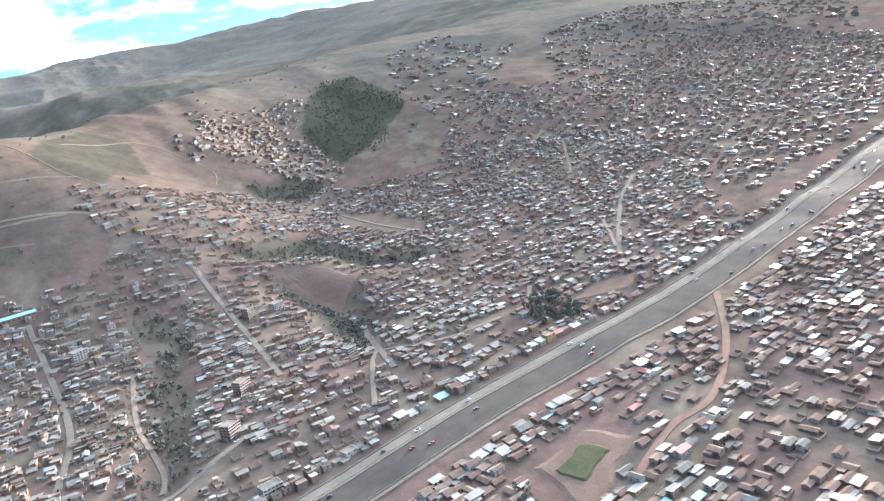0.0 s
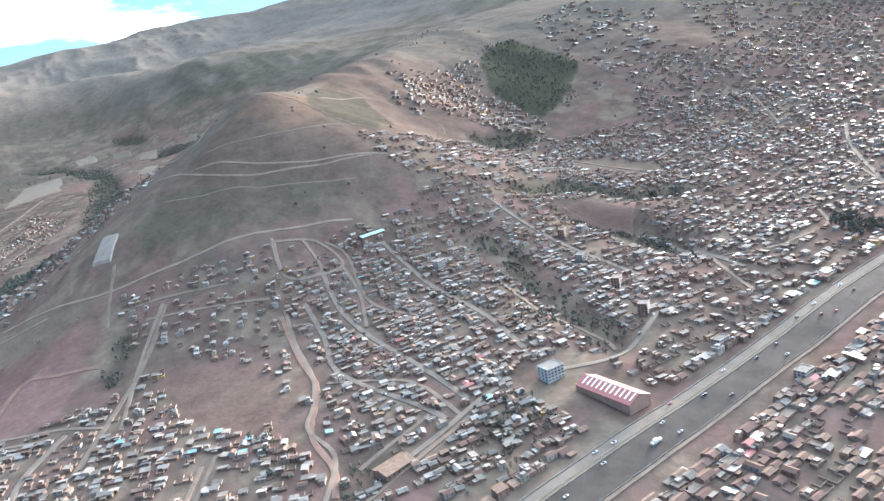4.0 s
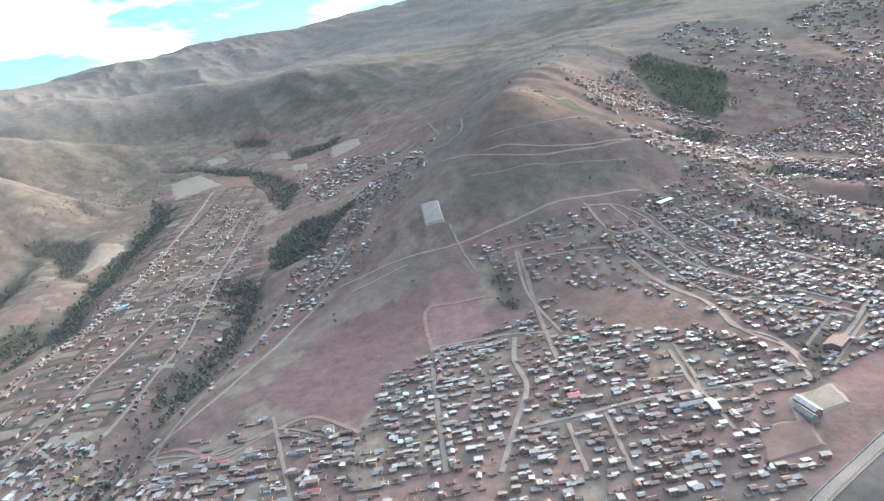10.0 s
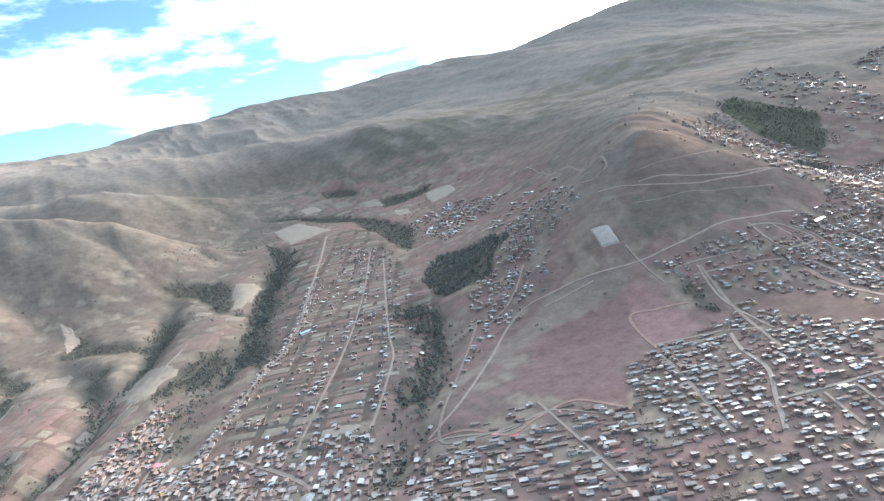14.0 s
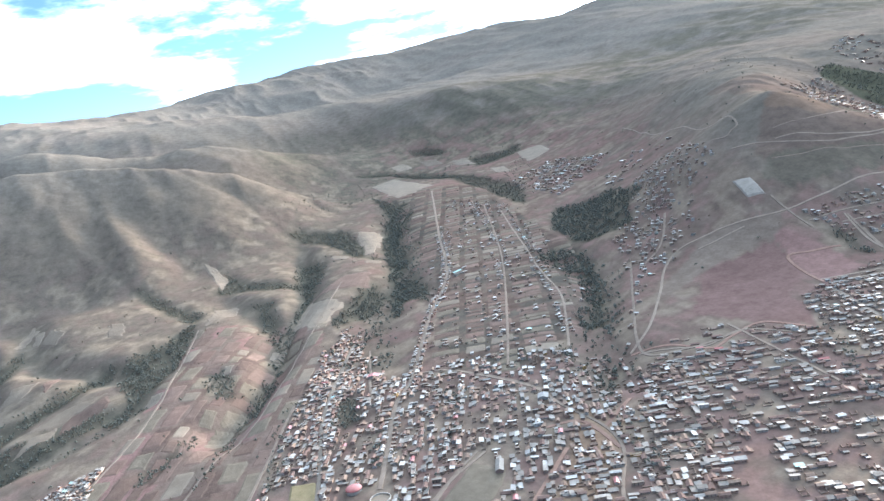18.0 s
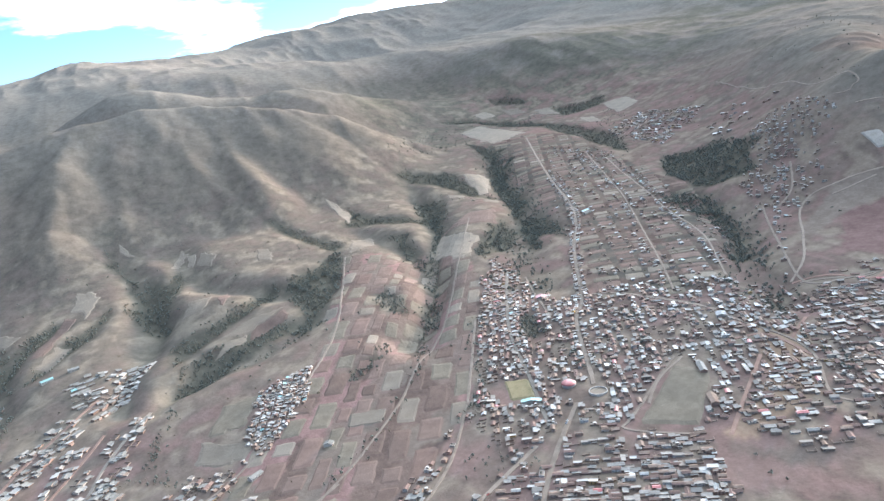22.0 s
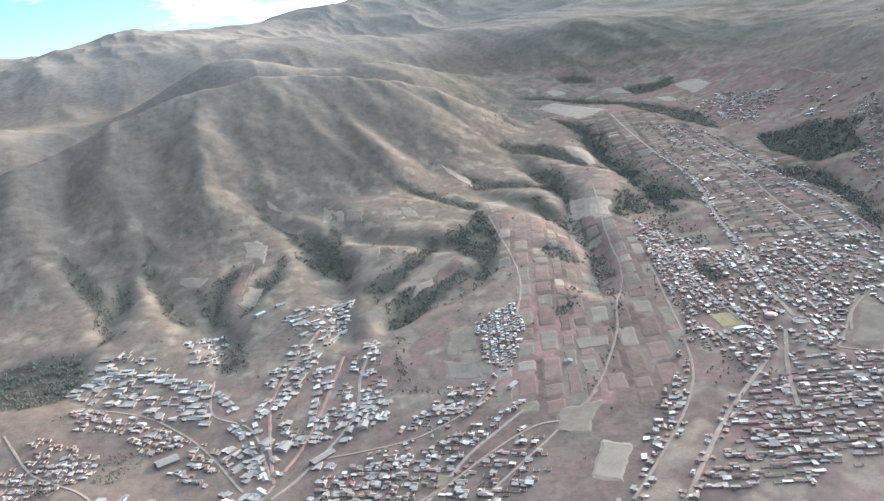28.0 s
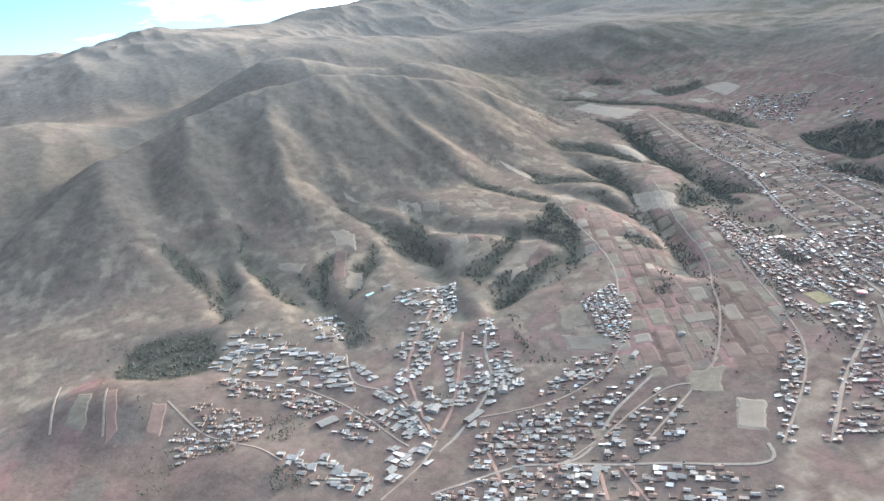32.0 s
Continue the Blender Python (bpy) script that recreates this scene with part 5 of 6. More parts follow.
for k, (o, tall) in enumerate(((11.4, (2, 3, 3, 4)), (15.0, (1, 2, 2, 3)), (-8.9, (1, 1, 2)), (-12.5, (1, 1, 2)), (-16.2, (1, 1, 2)), (-20.4, (1, 1, 1, 2)))):
    along(HIGHWAY[2:], o, 3.4, 0.85 if o > 0 else 0.94, FRONTAGE if o > 0 else NEAR_ROAD, 150 + k, (2.6, 4.2) if o > 0 else (2.8, 5.6), (2.8, 3.4), tall)
hx, hy = np.array([h[0] for h in HOUSES]), np.array([h[1] for h in HOUSES])
dry = np.ones(len(HOUSES), bool)
for poly in GULLIES + THICKETS:
    dry &= ~inside(hx, hy, poly)
HOUSES = [h for h, k in zip(HOUSES, dry) if k]
hx, hy = hx[dry], hy[dry]
# no two houses in one place
order, kept, cells = np.argsort(hy), [], {}
for k in order:
    cx, cy, r = int(hx[k] // 8), int(hy[k] // 8), 0.31 * (HOUSES[k][4] + HOUSES[k][5])
    near = [q for a in (-1, 0, 1) for b in (-1, 0, 1) for q in cells.get((cx + a, cy + b), ())]
    if all(math.hypot(hx[k] - hx[q], hy[k] - hy[q]) > 0.5 * (r + 0.31 * (HOUSES[q][4] + HOUSES[q][5])) for q in near):
        cells.setdefault((cx, cy), []).append(k)
        kept.append(k)
HOUSES = [HOUSES[k] for k in kept]
hz = ground_at(np.array([h[0] for h in HOUSES]), np.array([h[1] for h in HOUSES]))

# The 300 houses nearest the flight line are things of their own, the rest stand in quarters.
WALL_WORDS = {M_BRICK: "red-brown brick", M_ADOBE: "tan adobe", M_PLASTER: "grey plastered", M_WHITE: "whitewashed", M_OCHRE: "ochre-painted"}
ROOF_WORDS = {M_SLAB: "flat grey concrete roof", M_ZINC: "bright zinc sheet roof", M_DULLTIN: "dull grey tin roof", M_RUST: "rusty tin roof", M_TILE: "red clay tile roof", M_TEAL: "teal sheet roof", M_REDROOF: "red sheet roof", M_FIBRE: "pale grey fibre-cement roof"}
FLOOR_WORDS = {1: "single-storey", 2: "two-storey", 3: "three-storey", 4: "four-storey"}
near = [k for k in range(len(HOUSES)) if -600 < HOUSES[k][0] < 800][:300]
models = {}


def part(name, verts, faces, material, parent, label=""):
    mesh = bpy.data.meshes.new(name)
    mesh.from_pydata(verts, [], faces)
    mesh.materials.append(material)
    ob = new(name, mesh)
    ob.parent = parent
    return tagged(ob, label)


for k in near:
    x, y, turn, kind, w, d, floors, wall, roof = HOUSES[k]
    key = (kind, floors, wall.name, roof.name)
    at = pose(x, y, float(hz[k]), rz=turn)
    if key not in models:
        house = tagged(new("house"), f"{FLOOR_WORDS[floors]} {WALL_WORDS[wall]} house with a {ROOF_WORDS[roof]}", "house", "houses of the valley town")
        for name, v, f, material in house_pieces(kind, 3.5, 2.9, floors, wall, roof, random.Random(len(models) + 5), len(models) % 2 == 0):
            piece = part(name, v, f, material if name != "window" else M_PLASTER, house)
            if name == "window":  # the glass, set proud of a plastered frame
                mid = [sum(q[a] for q in v) / 8 for a in range(3)]
                k3 = [0.78 if max(q[a] for q in v) - min(q[a] for q in v) > 0.1 else 1.5 for a in range(3)]
                part("pane", [tuple(mid[a] + (q[a] - mid[a]) * k3[a] for a in range(3)) for q in v], f, material, piece, "dark glass pane")
        house.matrix_basis = at
        models[key] = house
    else:
        copy_thing(models[key], at)
rng = random.Random(77)
quarters = {}
chosen_near = set(near)
for k, (x, y, turn, kind, w, d, floors, wall, roof) in enumerate(HOUSES):
    if k in chosen_near:
        continue
    heap = quarters.setdefault(("city" if x > 420 else "slope_town" if x > 150 else "valley_village" if x > -150 else "lower_village"), Heap())
    c, s, z = math.cos(radians(turn)), math.sin(radians(turn)), float(hz[k])
    for name, v, f, material in house_pieces(kind, w, d, floors, wall, roof, rng, rng.random() < 0.5):
        if name == "window" and y > 520:
            continue
        heap.add([(x + a * c - b * s, y + a * s + b * c, z + h) for a, b, h in v], f, material)
for name, words in (("city", "dense hillside city of brick and tin-roofed houses"), ("slope_town", "scattered tin-roofed houses on the slope"), ("valley_village", "village of small tile and tin-roofed houses"), ("lower_village", "lower village of long sheds and small houses")):
    tagged(new("houses", quarters[name].mesh("houses")), words, "houses", kind="stuff")
# Yard walls on the empty lots.
heap = Heap()
yx, yy = np.array([h[0] for h in YARDS]), np.array([h[1] for h in YARDS])
dry = np.ones(len(YARDS), bool)
for poly in GULLIES + THICKETS:
    dry &= ~inside(yx, yy, poly)
YARDS = [h for h, k in zip(YARDS, dry) if k]
for x, y, turn, w, d in YARDS:
    c, s = math.cos(radians(turn)), math.sin(radians(turn))
    for x0, x1, y0, y1 in ((-w / 2, w / 2, -d / 2, -d / 2 + 0.12), (-w / 2, -w / 2 + 0.12, -d / 2 + 0.12, d / 2), (w / 2 - 0.12, w / 2, -d / 2 + 0.12, d / 2)):
        v, f = box(x0, x1, y0, y1, 0, 0.7)
        out = []
        for a, b, h in v:
            px, py = x + a * c - b * s, y + a * s + b * c
            out.append((px, py, float(ground_at(px, py)) + (h if h else -0.5)))
        heap.add(out, f, M_ADOBE)
tagged(new("yard_walls", heap.mesh("yard_walls")), "low adobe yard walls on empty lots", "walls", kind="stuff")


# ---- trees and scrub ----
OCTA = [(1, 0, 0), (-1, 0, 0), (0, 1, 0), (0, -1, 0), (0, 0, 1), (0, 0, -1)]
OCTA_F = [(0, 2, 4), (2, 1, 4), (1, 3, 4), (3, 0, 4), (2, 0, 5), (1, 2, 5), (3, 1, 5), (0, 3, 5)]


def clump(x, y, z, r, rng):
    a = rng.uniform(0, 3.14)
    c, s = math.cos(a), math.sin(a)
    v = [(p * rng.uniform(0.7, 1.3) * r, q * rng.uniform(0.7, 1.3) * r, t * rng.uniform(0.6, 1.1) * r) for p, q, t in OCTA]
    return [(x + p * c - q * s, y + p * s + q * c, z + t) for p, q, t in v], OCTA_F


def limb(a, b, ra, rb, sides=6):
    a, b = Vector(a), Vector(b)
    side = (b - a).cross(Vector((0.3, 0.7, 0.1))).normalized()
    up = (b - a).cross(side).normalized()
    v = []
    for p, r in ((a, ra), (b, rb)):
        v += [tuple(p + side * (r * math.cos(k * 2 * math.pi / sides)) + up * (r * math.sin(k * 2 * math.pi / sides))) for k in range(sides)]
    return v, [(k, (k + 1) % sides, sides + (k + 1) % sides, sides + k) for k in range(sides)]


def tree_model(high, spread, tall, seed):
    """A tree with a tapered trunk, limbs and a ragged crown of leaf clumps and single leaves."""
    rng = random.Random(seed)
    tree = new("tree")
    lean = rng.uniform(-0.05, 0.05) * high
    trunk = Heap()
    trunk.add(*limb((0, 0, -0.5), (lean * 0.5, 0, high * 0.5), 0.035 * high, 0.024 * high), M_BARK)
    trunk.add(*limb((lean * 0.5, 0, high * 0.5), (lean, 0, high * 0.88), 0.024 * high, 0.008 * high), M_BARK)
    tips = []
    for k in range(7):
        z, a = high * (0.3 + 0.08 * k), k * 2.4 + rng.uniform(-0.3, 0.3)
        r = spread * (0.75 if tall else 0.95) * rng.uniform(0.6, 1.0)
        tip = (math.cos(a) * r, math.sin(a) * r, z + high * 0.14)
        trunk.add(*limb((lean * z / high, 0, z), tip, 0.012 * high, 0.005 * high, 4), M_BARK)
        tips.append(tip)
    ob = new("trunk", trunk.mesh("trunk"))
    ob.parent = tree
    crown = Heap()
    for k in range(46):
        t = rng.random()
        if k < 14:
            x, y, z = tips[k % 7]
            x, y, z = x + rng.gauss(0, 0.12) * spread, y + rng.gauss(0, 0.12) * spread, z + rng.gauss(0, 0.05) * high
        else:
            z = high * (0.36 + 0.62 * t)
            r = spread * math.sin(math.pi * (0.12 + 0.8 * t)) * math.sqrt(rng.random()) * (0.8 if tall else 1.1)
            a = rng.uniform(0, 6.28)
            x, y = math.cos(a) * r + lean * t, math.sin(a) * r
        crown.add(*clump(x, y, z, spread * rng.uniform(0.16, 0.30), rng), M_LEAF)
        for _ in range(4):
            px, py, pz = x + rng.gauss(0, 0.24) * spread, y + rng.gauss(0, 0.24) * spread, z + rng.gauss(0, 0.2) * spread
            e = 0.09 * spread
            crown.add([(px, py, pz), (px + rng.uniform(-e, e), py + rng.uniform(-e, e), pz - 1.6 * e), (px + rng.uniform(-e, e) + e, py + rng.uniform(-e, e), pz - 0.5 * e)], [(0, 1, 2)], M_LEAF)
    ob = new("crown", crown.mesh("crown"))
    ob.parent = tree
    return tree


rng = random.Random(11)
TREES = []  # x, y, height, spread


def wood(poly, gap, high, seed, ragged=8):
    r = random.Random(seed)
    p = np.array(poly, float)
    (x0, y0), (x1, y1) = p.min(0), p.max(0)
    n = int((x1 - x0) * (y1 - y0) / gap ** 2)
    x, y = np.array([(r.uniform(x0, x1), r.uniform(y0, y1)) for _ in range(n)]).T
    ok = inside(x + ragged * (value_noise(x / (1.1 * ragged), y / (1.1 * ragged), seed) - 0.5), y + ragged * (value_noise(x / (1.1 * ragged), y / (1.1 * ragged), seed + 1) - 0.5), poly)
    x, y = x[ok], y[ok]
    ok = free(x, y, 0.8) & (value_noise(x / 9, y / 9, seed + 2) > 0.22)
    for a, b in zip(x[ok], y[ok]):
        h = high * r.uniform(0.6, 1.3)
        TREES.append((a, b, h, h * r.uniform(0.26, 0.42)))


def tree_line(pts, gap, wide, high, seed, share=1.0, bend=30):
    r = random.Random(seed)
    line = resampled(pts, gap)
    x, y = line[:, 0] - bend * fbm(line[:, 0] / 60, line[:, 1] / 60, 2, 5), line[:, 1] - bend * fbm(line[:, 0] / 60, line[:, 1] / 60, 2, 9)
    for a, b in zip(x, y):
        for _ in range(3):
            if r.random() < share:
                h = high * r.uniform(0.45, 1.3)
                TREES.append((a + r.gauss(0, wide), b + r.gauss(0, wide), h, h * r.uniform(0.3, 0.5)))


for k, poly in enumerate(THICKETS):
    wood(poly, 2.7, 3.0 if k in (0, 12, 22, 23, 24, 29) else 2.3, 200 + k, 12)
wood([(-500, 462), (-478, 455), (-475, 438), (-492, 434), (-504, 449)], 2.5, 2.2, 13)
wood([(-494, 505), (-475, 527), (-452, 512), (-473, 501), (-486, 484)], 2.6, 2.0, 14)
wood([(-538, 531), (-517, 517), (-516, 491), (-539, 505)], 2.5, 2.0, 15)
wood([(-582, 510), (-567, 540), (-555, 510), (-570, 476), (-584, 484)], 4.0, 2.0, 16)
wood(PLANTATION, 4.3, 2.6, 5, 45)
wood([(696, 236), (714, 228), (700, 206), (686, 213)], 2.4, 3.6, 6)
wood([(618, 146), (641, 146), (641, 134), (620, 130)], 2.0, 1.6, 7)
wood([(-382, 677), (-365, 653), (-367, 599), (-388, 584), (-396, 619)], 3.2, 2.4, 17)
wood([(-256, 566), (-248, 548), (-270, 483), (-277, 489)], 3.2, 2.2, 18)
wood([(480, 215), (505, 228), (506, 196), (470, 180)], 3.2, 2.2, 9)
wood([(-20, 400), (0, 410), (10, 390), (-14, 372)], 4.0, 2.2, 10)
wood([(-120, 345), (-95, 350), (-70, 318), (-100, 300)], 5.0, 2.0, 12)
for k, (pts, deep, wide) in enumerate(RAVINES):
    if k in (0, 1, 10, 11, 12):
        tree_line(pts, 3.4 if pts[0][1] > 500 else 2.6, 0.42 * wide, 3.2 if k < 2 else 2.6, 30 + k)
for k, pts in enumerate(([(557, 318), (551, 273), (552, 233)], [(524, 320), (548, 258), (560, 224)], [(640, 359), (645, 320), (642, 282)], [(505, 215), (470, 200), (430, 190)], [(-244, 581), (-206, 590), (-125, 617)], [(250, 330), (232, 280), (215, 240)],
                         [(-24, 505), (-60, 440), (-90, 380)], [(430, 330), (428, 280), (424, 240)], [(60, 430), (20, 350), (-10, 300)], [(-20, 606), (-70, 500), (-130, 420), (-180, 390)], [(150, 420), (120, 340), (90, 270)], [(-300, 500), (-270, 480), (-250, 440)])):
    tree_line(pts, 3.0, 3.0, 2.0, 60 + k, 0.8)
for k, pts in enumerate(([(150, 1120), (260, 1150), (330, 1190), (420, 1215), (560, 1200)], [(280, 1060), (330, 1120), (420, 1140)], [(440, 960), (520, 1060), (600, 1120)], [(200, 1230), (320, 1260), (450, 1290)])):
    tree_line(pts, 4.0, 15.0, 2.4, 140 + k, 0.8, 0)
# Scattered trees and bushes among the houses and on the slopes.
r = random.Random(5)
for _ in range(1500):
    x, y = r.uniform(-620, 900), 110 + 900 * r.random() ** 1.4
    if value_noise(np.array([x / 30]), np.array([y / 30]), 15)[0] > 0.45:
        h = r.uniform(0.8, 2.4)
        TREES.append((x, y, h, h * r.uniform(0.35, 0.6)))
c60, s60 = math.cos(radians(62)), math.sin(radians(62))
for _ in range(2600):
    x, y = r.uniform(60, 420), r.uniform(420, 1100)
    u, v = x * c60 + y * s60, y * c60 - x * s60
    if inside(np.array([x]), np.array([y]), PARCELS_TERRACE)[0] and (abs(u / 13 - round(u / 13)) < 0.05 or abs(v / 30 - round(v / 30)) < 0.025):
        h = r.uniform(0.5, 1.2)
        TREES.append((x, y, h, h * r.uniform(0.6, 0.9)))
for _ in range(1500):
    x, y = r.uniform(-600, 900), r.uniform(480, 950)
    if value_noise(np.array([x / 22]), np.array([y / 22]), 35)[0] > 0.68:
        h = r.uniform(0.7, 2.0)
        TREES.append((x, y, h, h * r.uniform(0.5, 0.8)))
tx, ty = np.array([t[0] for t in TREES]), np.array([t[1] for t in TREES])
ok = free(tx, ty, 0.6)
for quad in FIELDS + LOW_FIELDS:
    ok &= ~inside(tx, ty, quad)
TREES = sorted((t for t, k in zip(TREES, ok) if k), key=lambda t: t[1])
tz = ground_at(np.array([t[0] for t in TREES]), np.array([t[1] for t in TREES]))
big = [k for k, t in enumerate(TREES) if t[2] > 1.7 and -600 < t[0] < 800][:240]
models = [tree_model(3.0, 0.85, True, 1), tree_model(3.0, 1.15, False, 2), tree_model(3.0, 0.75, True, 3), tree_model(3.0, 1.3, False, 4)]
for q, (m0, words) in enumerate(zip(models, ("tall slender dark green eucalyptus tree", "round dark green tree with a broad crown", "narrow eucalyptus tree with ragged leaves", "low spreading tree with dusty dark leaves"))):
    tagged(m0, words, "tree", "trees of the valley")
for n, k in enumerate(big):
    x, y, h, sp = TREES[k]
    at = pose(x, y, float(tz[k]), rz=37 * n) @ Matrix.Diagonal((h / 3, h / 3, h / 3, 1))
    if n < 4:
        models[n].matrix_basis = at
        models[n].scale = (1, 1, 1)
        models[n].matrix_basis = pose(x, y, float(tz[k]), rz=37 * n)
    else:
        copy_thing(models[n % 4], at)
heaps = {"woods": Heap(), "scrub": Heap()}
taken = set(big)
for k, (x, y, h, sp) in enumerate(TREES):
    if k in taken:
        continue
    z = float(tz[k])
    if h > 1.7:
        heap, mat = heaps["woods"], M_LEAF
        heap.add(*limb((x, y, z - 0.4), (x, y, z + 0.6 * h), 0.03 * h, 0.012 * h, 3), M_BARK)
        n = 9 if y < 800 else 6
    else:
        heap, mat = heaps["scrub"], M_SCRUB
        n = 5
    for _ in range(n):
        t, a, rad = r.random(), r.uniform(0, 6.28), sp * math.sqrt(r.random())
        q = (0.42 + 0.55 * t) if h > 1.7 else (0.2 + 0.6 * t)
        heap.add(*clump(x + math.cos(a) * rad * (1.15 - t * 0.7), y + math.sin(a) * rad * (1.15 - t * 0.7), z + h * q, sp * r.uniform(0.35, 0.6), r), mat)
tagged(new("woods", heaps["woods"].mesh("woods")), "dark green eucalyptus woods in the ravines", "trees", kind="stuff")
tagged(new("scrub", heaps["scrub"].mesh("scrub")), "dry dark scrub and hedges on the slopes", "bushes", kind="stuff")


# ---- single buildings and vehicles ----
def placed(name, label, category, x, y, turn, group=""):
    ob = tagged(new(name), label, category, group)
    ob.matrix_basis = pose(x, y, float(ground_at(x, y)), rz=turn)
    return ob


M_SKYLIGHT = plain("milky_skylight", (0.60, 0.60, 0.58), (0.72, 0.72, 0.70), 2, 0.4, vary=0.05)
M_BLUEWALL = plain("blue_painted_wall", (0.34, 0.39, 0.42), (0.42, 0.47, 0.50), 0.6, vary=0.05)
M_YELLOW = plain("yellow_painted_wall", (0.52, 0.38, 0.08), (0.60, 0.46, 0.14), 0.6, vary=0.05)
M_PURPLE = plain("purple_painted_wall", (0.16, 0.12, 0.30), (0.22, 0.17, 0.36), 0.6, vary=0.05)


def market_hall(x, y, turn, w, d, h):
    hall = placed("market_hall", "long market hall with a red roof and white skylight strips", "hall", x, y, turn)
    rise = 2.2
    part("wall", *gable_walls(w, d, h, rise, 1.5), M_BRICK, hall)
    for side in (-1, 1):
        s = slope(w + 0.4, side * (d / 2 + 0.2), h - 0.07, 0, h + rise, 0.12)
        part("roof_slope", *s, M_REDROOF, hall, "red sheet roof slope")
        for k in range(11):
            a = -w / 2 + (k + 0.7) * w / 11.4
            y0, y1 = side * d * 0.36, side * 0.35
            z0, z1 = h + rise * (1 - abs(y0) / (d / 2)) + 0.13, h + rise * (1 - abs(y1) / (d / 2)) + 0.13
            v = [(a, y0, z0), (a + 0.75, y0, z0), (a + 0.75, y1, z1), (a, y1, z1)]
            part("skylight", v + [(p, q, t + 0.07) for p, q, t in v], BOX, M_SKYLIGHT, hall, "milky white skylight strip")
    part("front", *box(-w / 2 - 0.25, -w / 2 - 0.02, -d / 2, d / 2, -1, h + 0.4), M_YELLOW, hall, "yellow painted front wall")
    part("sign_band", *box(-w / 2 - 0.32, -w / 2 - 0.25, -d / 2 + 0.5, d / 2 - 0.5, h - 1.0, h - 0.2), M_PURPLE, hall, "purple sign band")
    return hall


def tower_block(x, y, turn, w, d, floors, wall=None):
    if wall is None:
        tower = placed("office_block", f"{floors}-storey pale blue and white office block with a flat roof", "building", x, y, turn)
    else:
        tower = placed("apartment_block", f"{floors}-storey {WALL_WORDS[wall]} apartment block with white balcony bands", "building", x, y, turn, "apartment blocks in the city")
    tall = 1.2 if wall is None else 0.95
    h = floors * tall
    part("wall", *parapet_walls(w, d, h, 1.5), wall or M_BLUEWALL, tower)
    part("roof_slab", *box(-w / 2 + 0.1, w / 2 - 0.1, -d / 2 + 0.1, d / 2 - 0.1, h - 0.12, h), M_FIBRE, tower)
    for f in range(floors):
        part("balcony_band", *box(-w / 2 - 0.15, w / 2 + 0.15, -d / 2 - 0.25, -d / 2 - 0.02, f * tall + 0.8 * tall, f * tall + tall), M_WHITE, tower, "white concrete band")
        for k in range(5):
            a = -w / 2 + (k + 0.5) * w / 5
            part("window", *box(a - 0.4, a + 0.4, -d / 2 - 0.03, -d / 2 + 0.03, f * tall + 0.25 * tall, f * tall + 0.75 * tall), M_GLASS, tower)
        for side in (-1, 1):
            for k in range(3):
                b = -d / 2 + (k + 0.5) * d / 3
                part("window", *box(side * w / 2 - 0.03, side * w / 2 + 0.03, b - 0.4, b + 0.4, f * tall + 0.25 * tall, f * tall + 0.75 * tall), M_GLASS, tower)
    return tower


def long_hall(name, label, x, y, turn, w, d, h, wall, roof, rise=0.9):
    hall = placed(name, label, "building", x, y, turn)
    part("wall", *gable_walls(w, d, h, rise, 1.6), wall, hall)
    for side in (-1, 1):
        part("roof_slope", *slope(w + 0.5, side * (d / 2 + 0.25), h - rise * 0.5 / d, 0, h + rise, 0.08), roof, hall)
    n = max(2, int(w / 2))
    for k in range(n):
        a = -w / 2 + (k + 0.5) * w / n
        part("window", *box(a - 0.35, a + 0.35, -d / 2 - 0.03, -d / 2 + 0.03, 0.4, 0.95), M_GLASS, hall)
    return hall


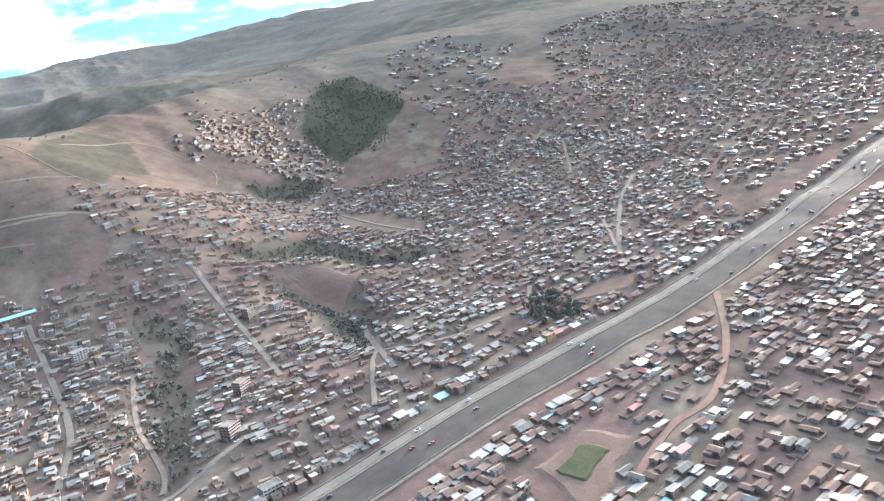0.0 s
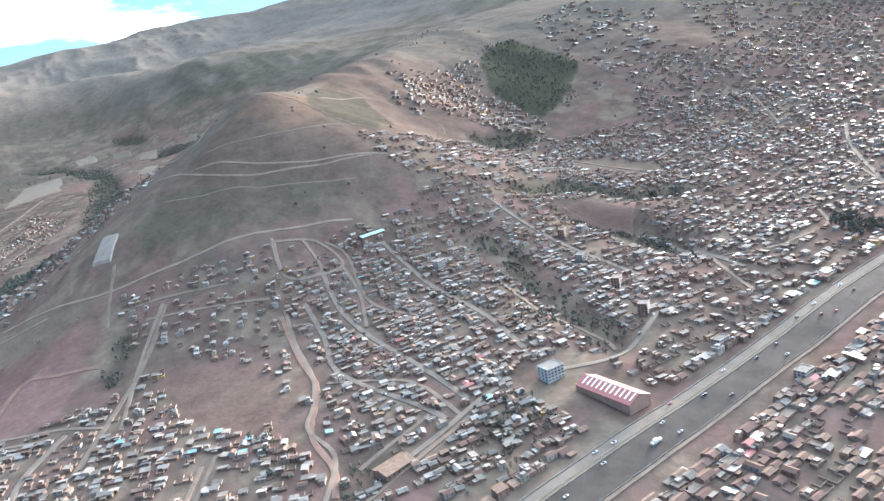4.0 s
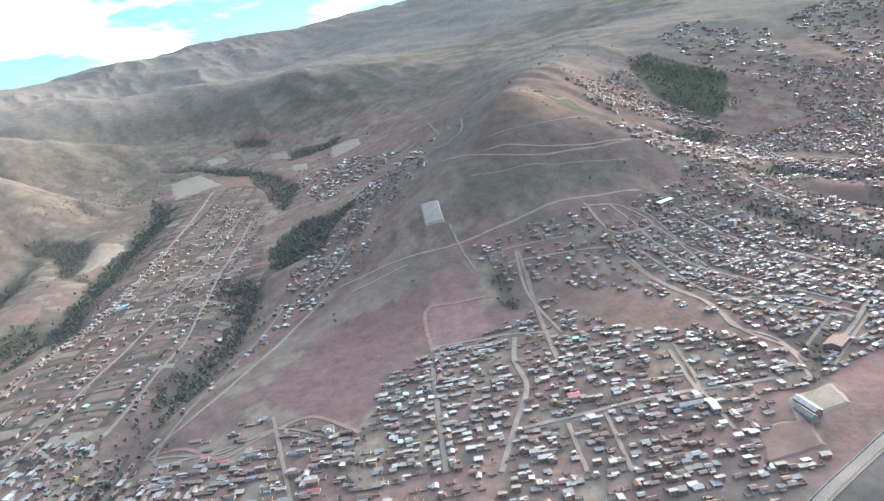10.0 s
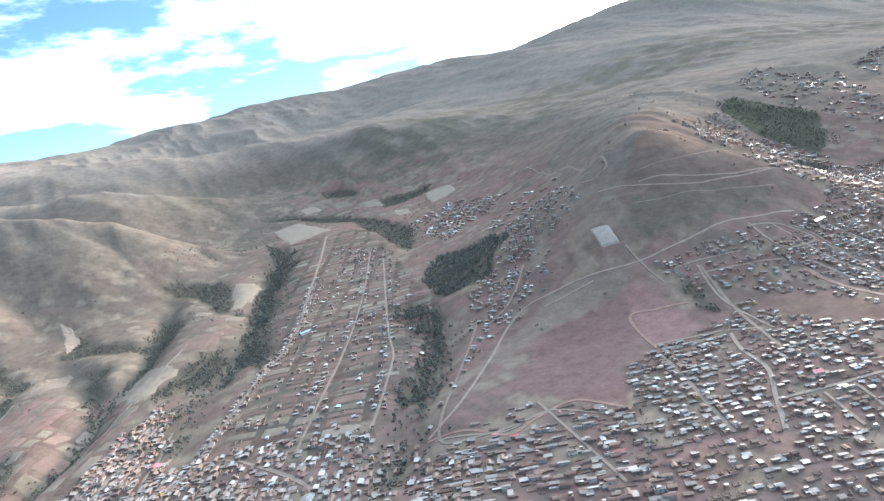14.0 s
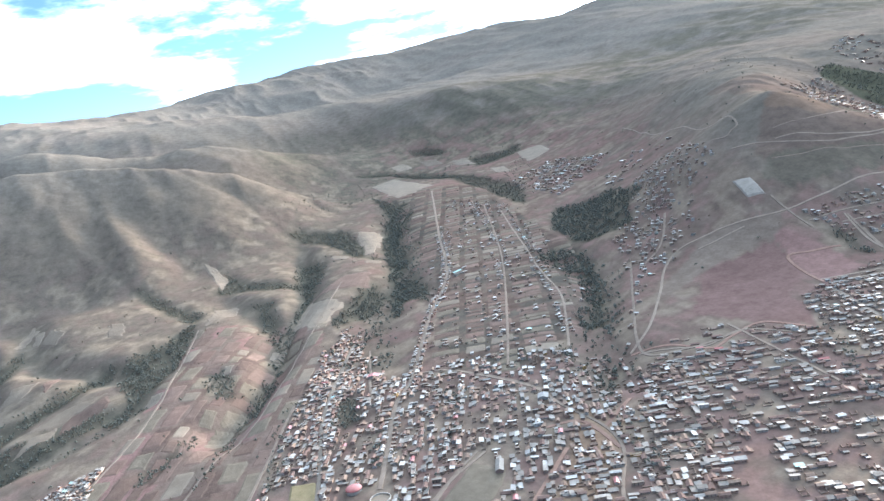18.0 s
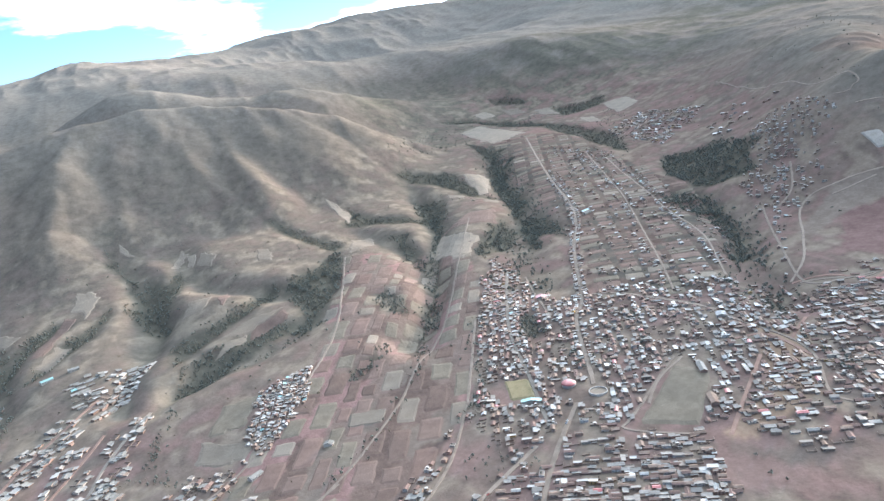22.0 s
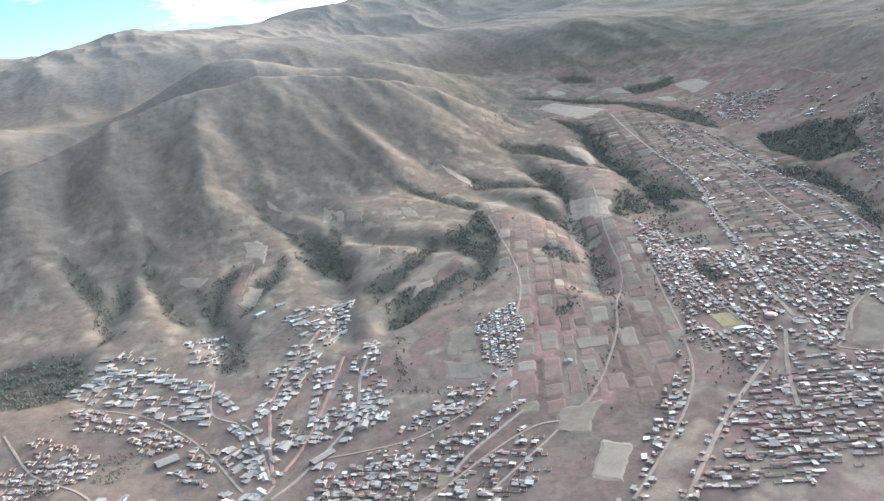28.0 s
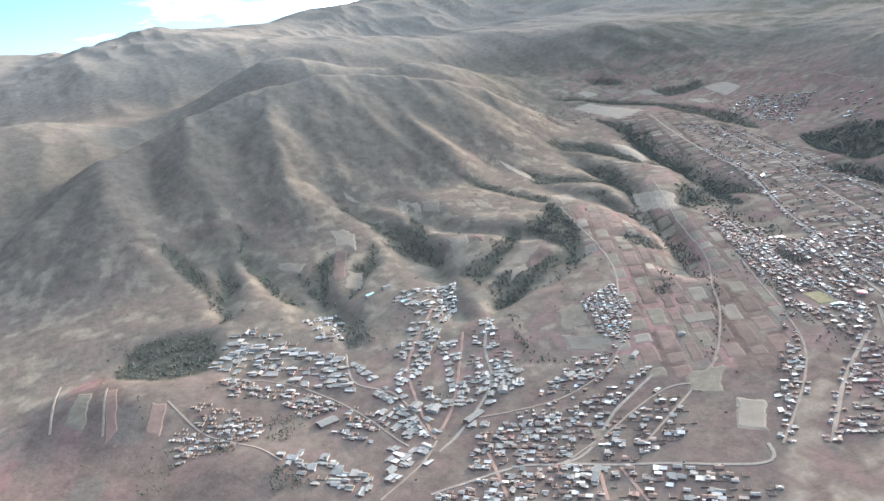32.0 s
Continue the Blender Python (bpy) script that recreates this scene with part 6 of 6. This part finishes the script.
market_hall(524, 193, 97 + 180, 25, 9.8, 2.5).rotation_euler.z = radians(270 + 5)
tower_block(517, 218, 2, 7.5, 6.0, 4)
for k, (x, y) in enumerate([(583, 296), (598, 300), (587, 261), (619, 280), (630, 261), (574, 230), (574, 191), (541, 346), (612, 333), (574, 157), (626, 334)]):
    tower_block(x, y, 8 + 14 * (k % 3), 4.6 + 0.7 * (k % 4), 3.6 + 0.4 * (k % 2), 3 + k % 3, (M_PLASTER, M_WHITE, M_BRICK)[k % 3])
for x, y, turn, w, d, roof, words in ((449, 213, 15, 12, 7.5, M_RUST, "large hall with a brown tin roof by the highway"), (372, 215, -25, 3.0, 10, M_ZINC, "long school wing with a bright zinc roof"), (366, 221, -25, 9, 3.0, M_ZINC, "school wing with a bright zinc roof"),
                                      (396, 190, 70, 14, 3.2, M_ZINC, "long shed with a bright zinc roof on the lot"), (391, 187, 70, 11, 3.0, M_FIBRE, "long shed with a pale grey roof on the lot"), (522, 386, 10, 15, 5, M_TEAL, "long depot with a greenish sheet roof"),
                                      (188, 661, 20, 12, 3.5, M_TEAL, "valley school with a pale blue roof"), (186, 654, 20, 10, 3.0, M_FIBRE, "valley school wing with a grey roof"), (-54, 371, 60, 3.2, 12, M_TEAL, "stand beside the sports field with a teal roof"),
                                      (-447, 501, 10, 15, 10, M_FIBRE, "big shed with a wide pale grey roof"), (-343, 678, 25, 10, 4.0, M_TEAL, "long shed with a pale blue-green roof"), (-322, 684, 10, 9, 4.0, M_FIBRE, "long shed with a grey roof above the village"),
                                      (-353, 441, 22, 18, 6, M_FIBRE, "long pale warehouse beside the track"), (-372, 470, 40, 10, 9, M_FIBRE, "cluster shed with a grey patched roof"), (-382, 482, 35, 9, 8, M_DULLTIN, "wide shed with a dull tin roof"),
                                      (-318, 458, 60, 9, 7, M_FIBRE, "wide grey shed beside the road"), (-268, 440, 20, 9, 5, M_FIBRE, "shed with a pale roof at the bend"), (-214, 428, 30, 9, 4, M_FIBRE, "long grey shed by the lane"), (-168, 425, 55, 4, 5.5, M_FIBRE, "lone shed with a grey roof in the fields"),
                                      (-328, 328, -45, 4, 18, M_FIBRE, "long market building with a grey roof"), (40, 330, 60, 12, 4, M_DULLTIN, "school wing with a dull tin roof by the park"), (20, 300, 60, 12, 4, M_RUST, "school wing with a rusty roof by the park"),
                                      (96, 372, 55, 7, 6, M_ZINC, "village hall with a bright zinc roof"), (36, 505, 60, 6, 8, M_REDROOF, "building with a red sheet roof in the village"), (338, 261, -25, 5, 5, M_REDROOF, "house with a red sheet roof at the corner")):
    long_hall("shed" if "shed" in words else "hall", words, x, y, turn, w, d, 1.6, M_PLASTER if w < 12 else M_BRICK, roof)


def ring_wall(x, y, r):
    ring = placed("bullring", "small round bullring with a white wall", "arena", x, y, 0)
    n = 36
    v = [(q * math.cos(k * 2 * math.pi / n), q * math.sin(k * 2 * math.pi / n), z) for q, z in ((r, -0.8), (r, 0.9), (r - 0.35, 0.9), (r - 0.35, -0.8)) for k in range(n)]
    f = [(b * n + k, b * n + (k + 1) % n, (b + 1) * n + (k + 1) % n, (b + 1) * n + k) for b in range(3) for k in range(n)]
    part("wall", v, f, M_WHITE, ring)
    v = [((r - 0.4) * math.cos(k * 2 * math.pi / n), (r - 0.4) * math.sin(k * 2 * math.pi / n), 0.25) for k in range(n)]
    part("sand_floor", v, [tuple(range(n))], M_TAN, ring, "tan sand floor")


ring_wall(-19, 352, 5.5)


def domed_pavilion(x, y, r):
    dome = placed("pavilion", "round pavilion with a low red domed roof", "pavilion", x, y, 0)
    n, rows = 20, 5
    v = [(r * math.cos(k * 2 * math.pi / n), r * math.sin(k * 2 * math.pi / n), z) for z in (-0.8, 1.6) for k in range(n)]
    part("wall", v, [(k, (k + 1) % n, n + (k + 1) % n, n + k) for k in range(n)], M_PLASTER, dome)
    v = [(1.08 * r * math.cos(b * math.pi / 2 / rows) * math.cos(k * 2 * math.pi / n), 1.08 * r * math.cos(b * math.pi / 2 / rows) * math.sin(k * 2 * math.pi / n), 1.55 + 0.38 * r * math.sin(b * math.pi / 2 / rows)) for b in range(rows + 1) for k in range(n)]
    part("domed_roof", v, [(b * n + k, b * n + (k + 1) % n, (b + 1) * n + (k + 1) % n, (b + 1) * n + k) for b in range(rows) for k in range(n)], M_REDROOF, dome, "red sheet dome")


domed_pavilion(-27, 371, 4.2)


def vehicle(name, label, w, d, h, paint):
    car = tagged(new(name), label, "car" if name == "car" else name, "traffic on the roads")
    v, f = box(-w / 2, w / 2, -d / 2, d / 2, 0.12, 0.12 + h * 0.55)
    part("body", v, f, paint, car)
    v, f = box(-w * 0.28, w * 0.25, -d / 2 + 0.04, d / 2 - 0.04, 0.12 + h * 0.55, 0.12 + h)
    part("cabin", v[:4] + [(p * 0.75, q * 0.88, z) for p, q, z in v[4:]], f, M_GLASS if name == "car" else paint, car)
    for p in (-0.32 * w, 0.32 * w):
        for q in (-d / 2, d / 2):
            ring = [(p + 0.13 * math.cos(k * math.pi / 4), 0.14 + 0.13 * math.sin(k * math.pi / 4)) for k in range(8)]
            v = [(a, q - 0.05, b) for a, b in ring] + [(a, q + 0.05, b) for a, b in ring]
            part("wheel", v, [(k, (k + 1) % 8, 8 + (k + 1) % 8, 8 + k) for k in range(8)] + [tuple(range(8)), tuple(range(8, 16))], M_TYRE, car)
    return car


CARS = [vehicle("car", f"small {word} car on the road", 1.75, 0.72, 0.6, paint) for word, paint in zip(("white", "red", "dark"), M_CARS)] + [vehicle("bus", "white bus on the highway", 4.4, 1.05, 1.25, M_CARS[0])]
r = random.Random(9)
spots = []
line = resampled(HIGHWAY, 1.0)
tang = np.gradient(line, axis=0)
for k in range(70):
    q = r.randrange(230, len(line) - 320)
    o = r.choice((-5.2, -3.6, -1.6, 1.2, 3.2, 7.4, 8.6))
    t = tang[q] / np.linalg.norm(tang[q])
    spots.append((line[q][0] - t[1] * o, line[q][1] + t[0] * o, math.degrees(math.atan2(t[1], t[0])), 0.56 if abs(o) < 6 else 0.5))
for pts in STREETS + MAIN:
    line2 = resampled(pts, 1.0)
    tang2 = np.gradient(line2, axis=0)
    for _ in range(2):
        q = r.randrange(2, len(line2) - 2)
        t, o = tang2[q] / np.linalg.norm(tang2[q]), r.choice((-0.8, 0.8))
        spots.append((line2[q][0] - t[1] * o, line2[q][1] + t[0] * o, math.degrees(math.atan2(t[1], t[0])), 0.34))
for n, (x, y, turn, lift) in enumerate(spots):
    at = pose(x, y, float(ground_at(x, y)) + lift, rz=turn)
    pick = 3 if n in (4, 17) else (0, 0, 2, 1, 0, 2)[n % 6]
    if pick < 4 and not CARS[pick].get("used"):
        CARS[pick]["used"] = 1
        CARS[pick].matrix_basis = at
    else:
        copy_thing(CARS[pick], at)
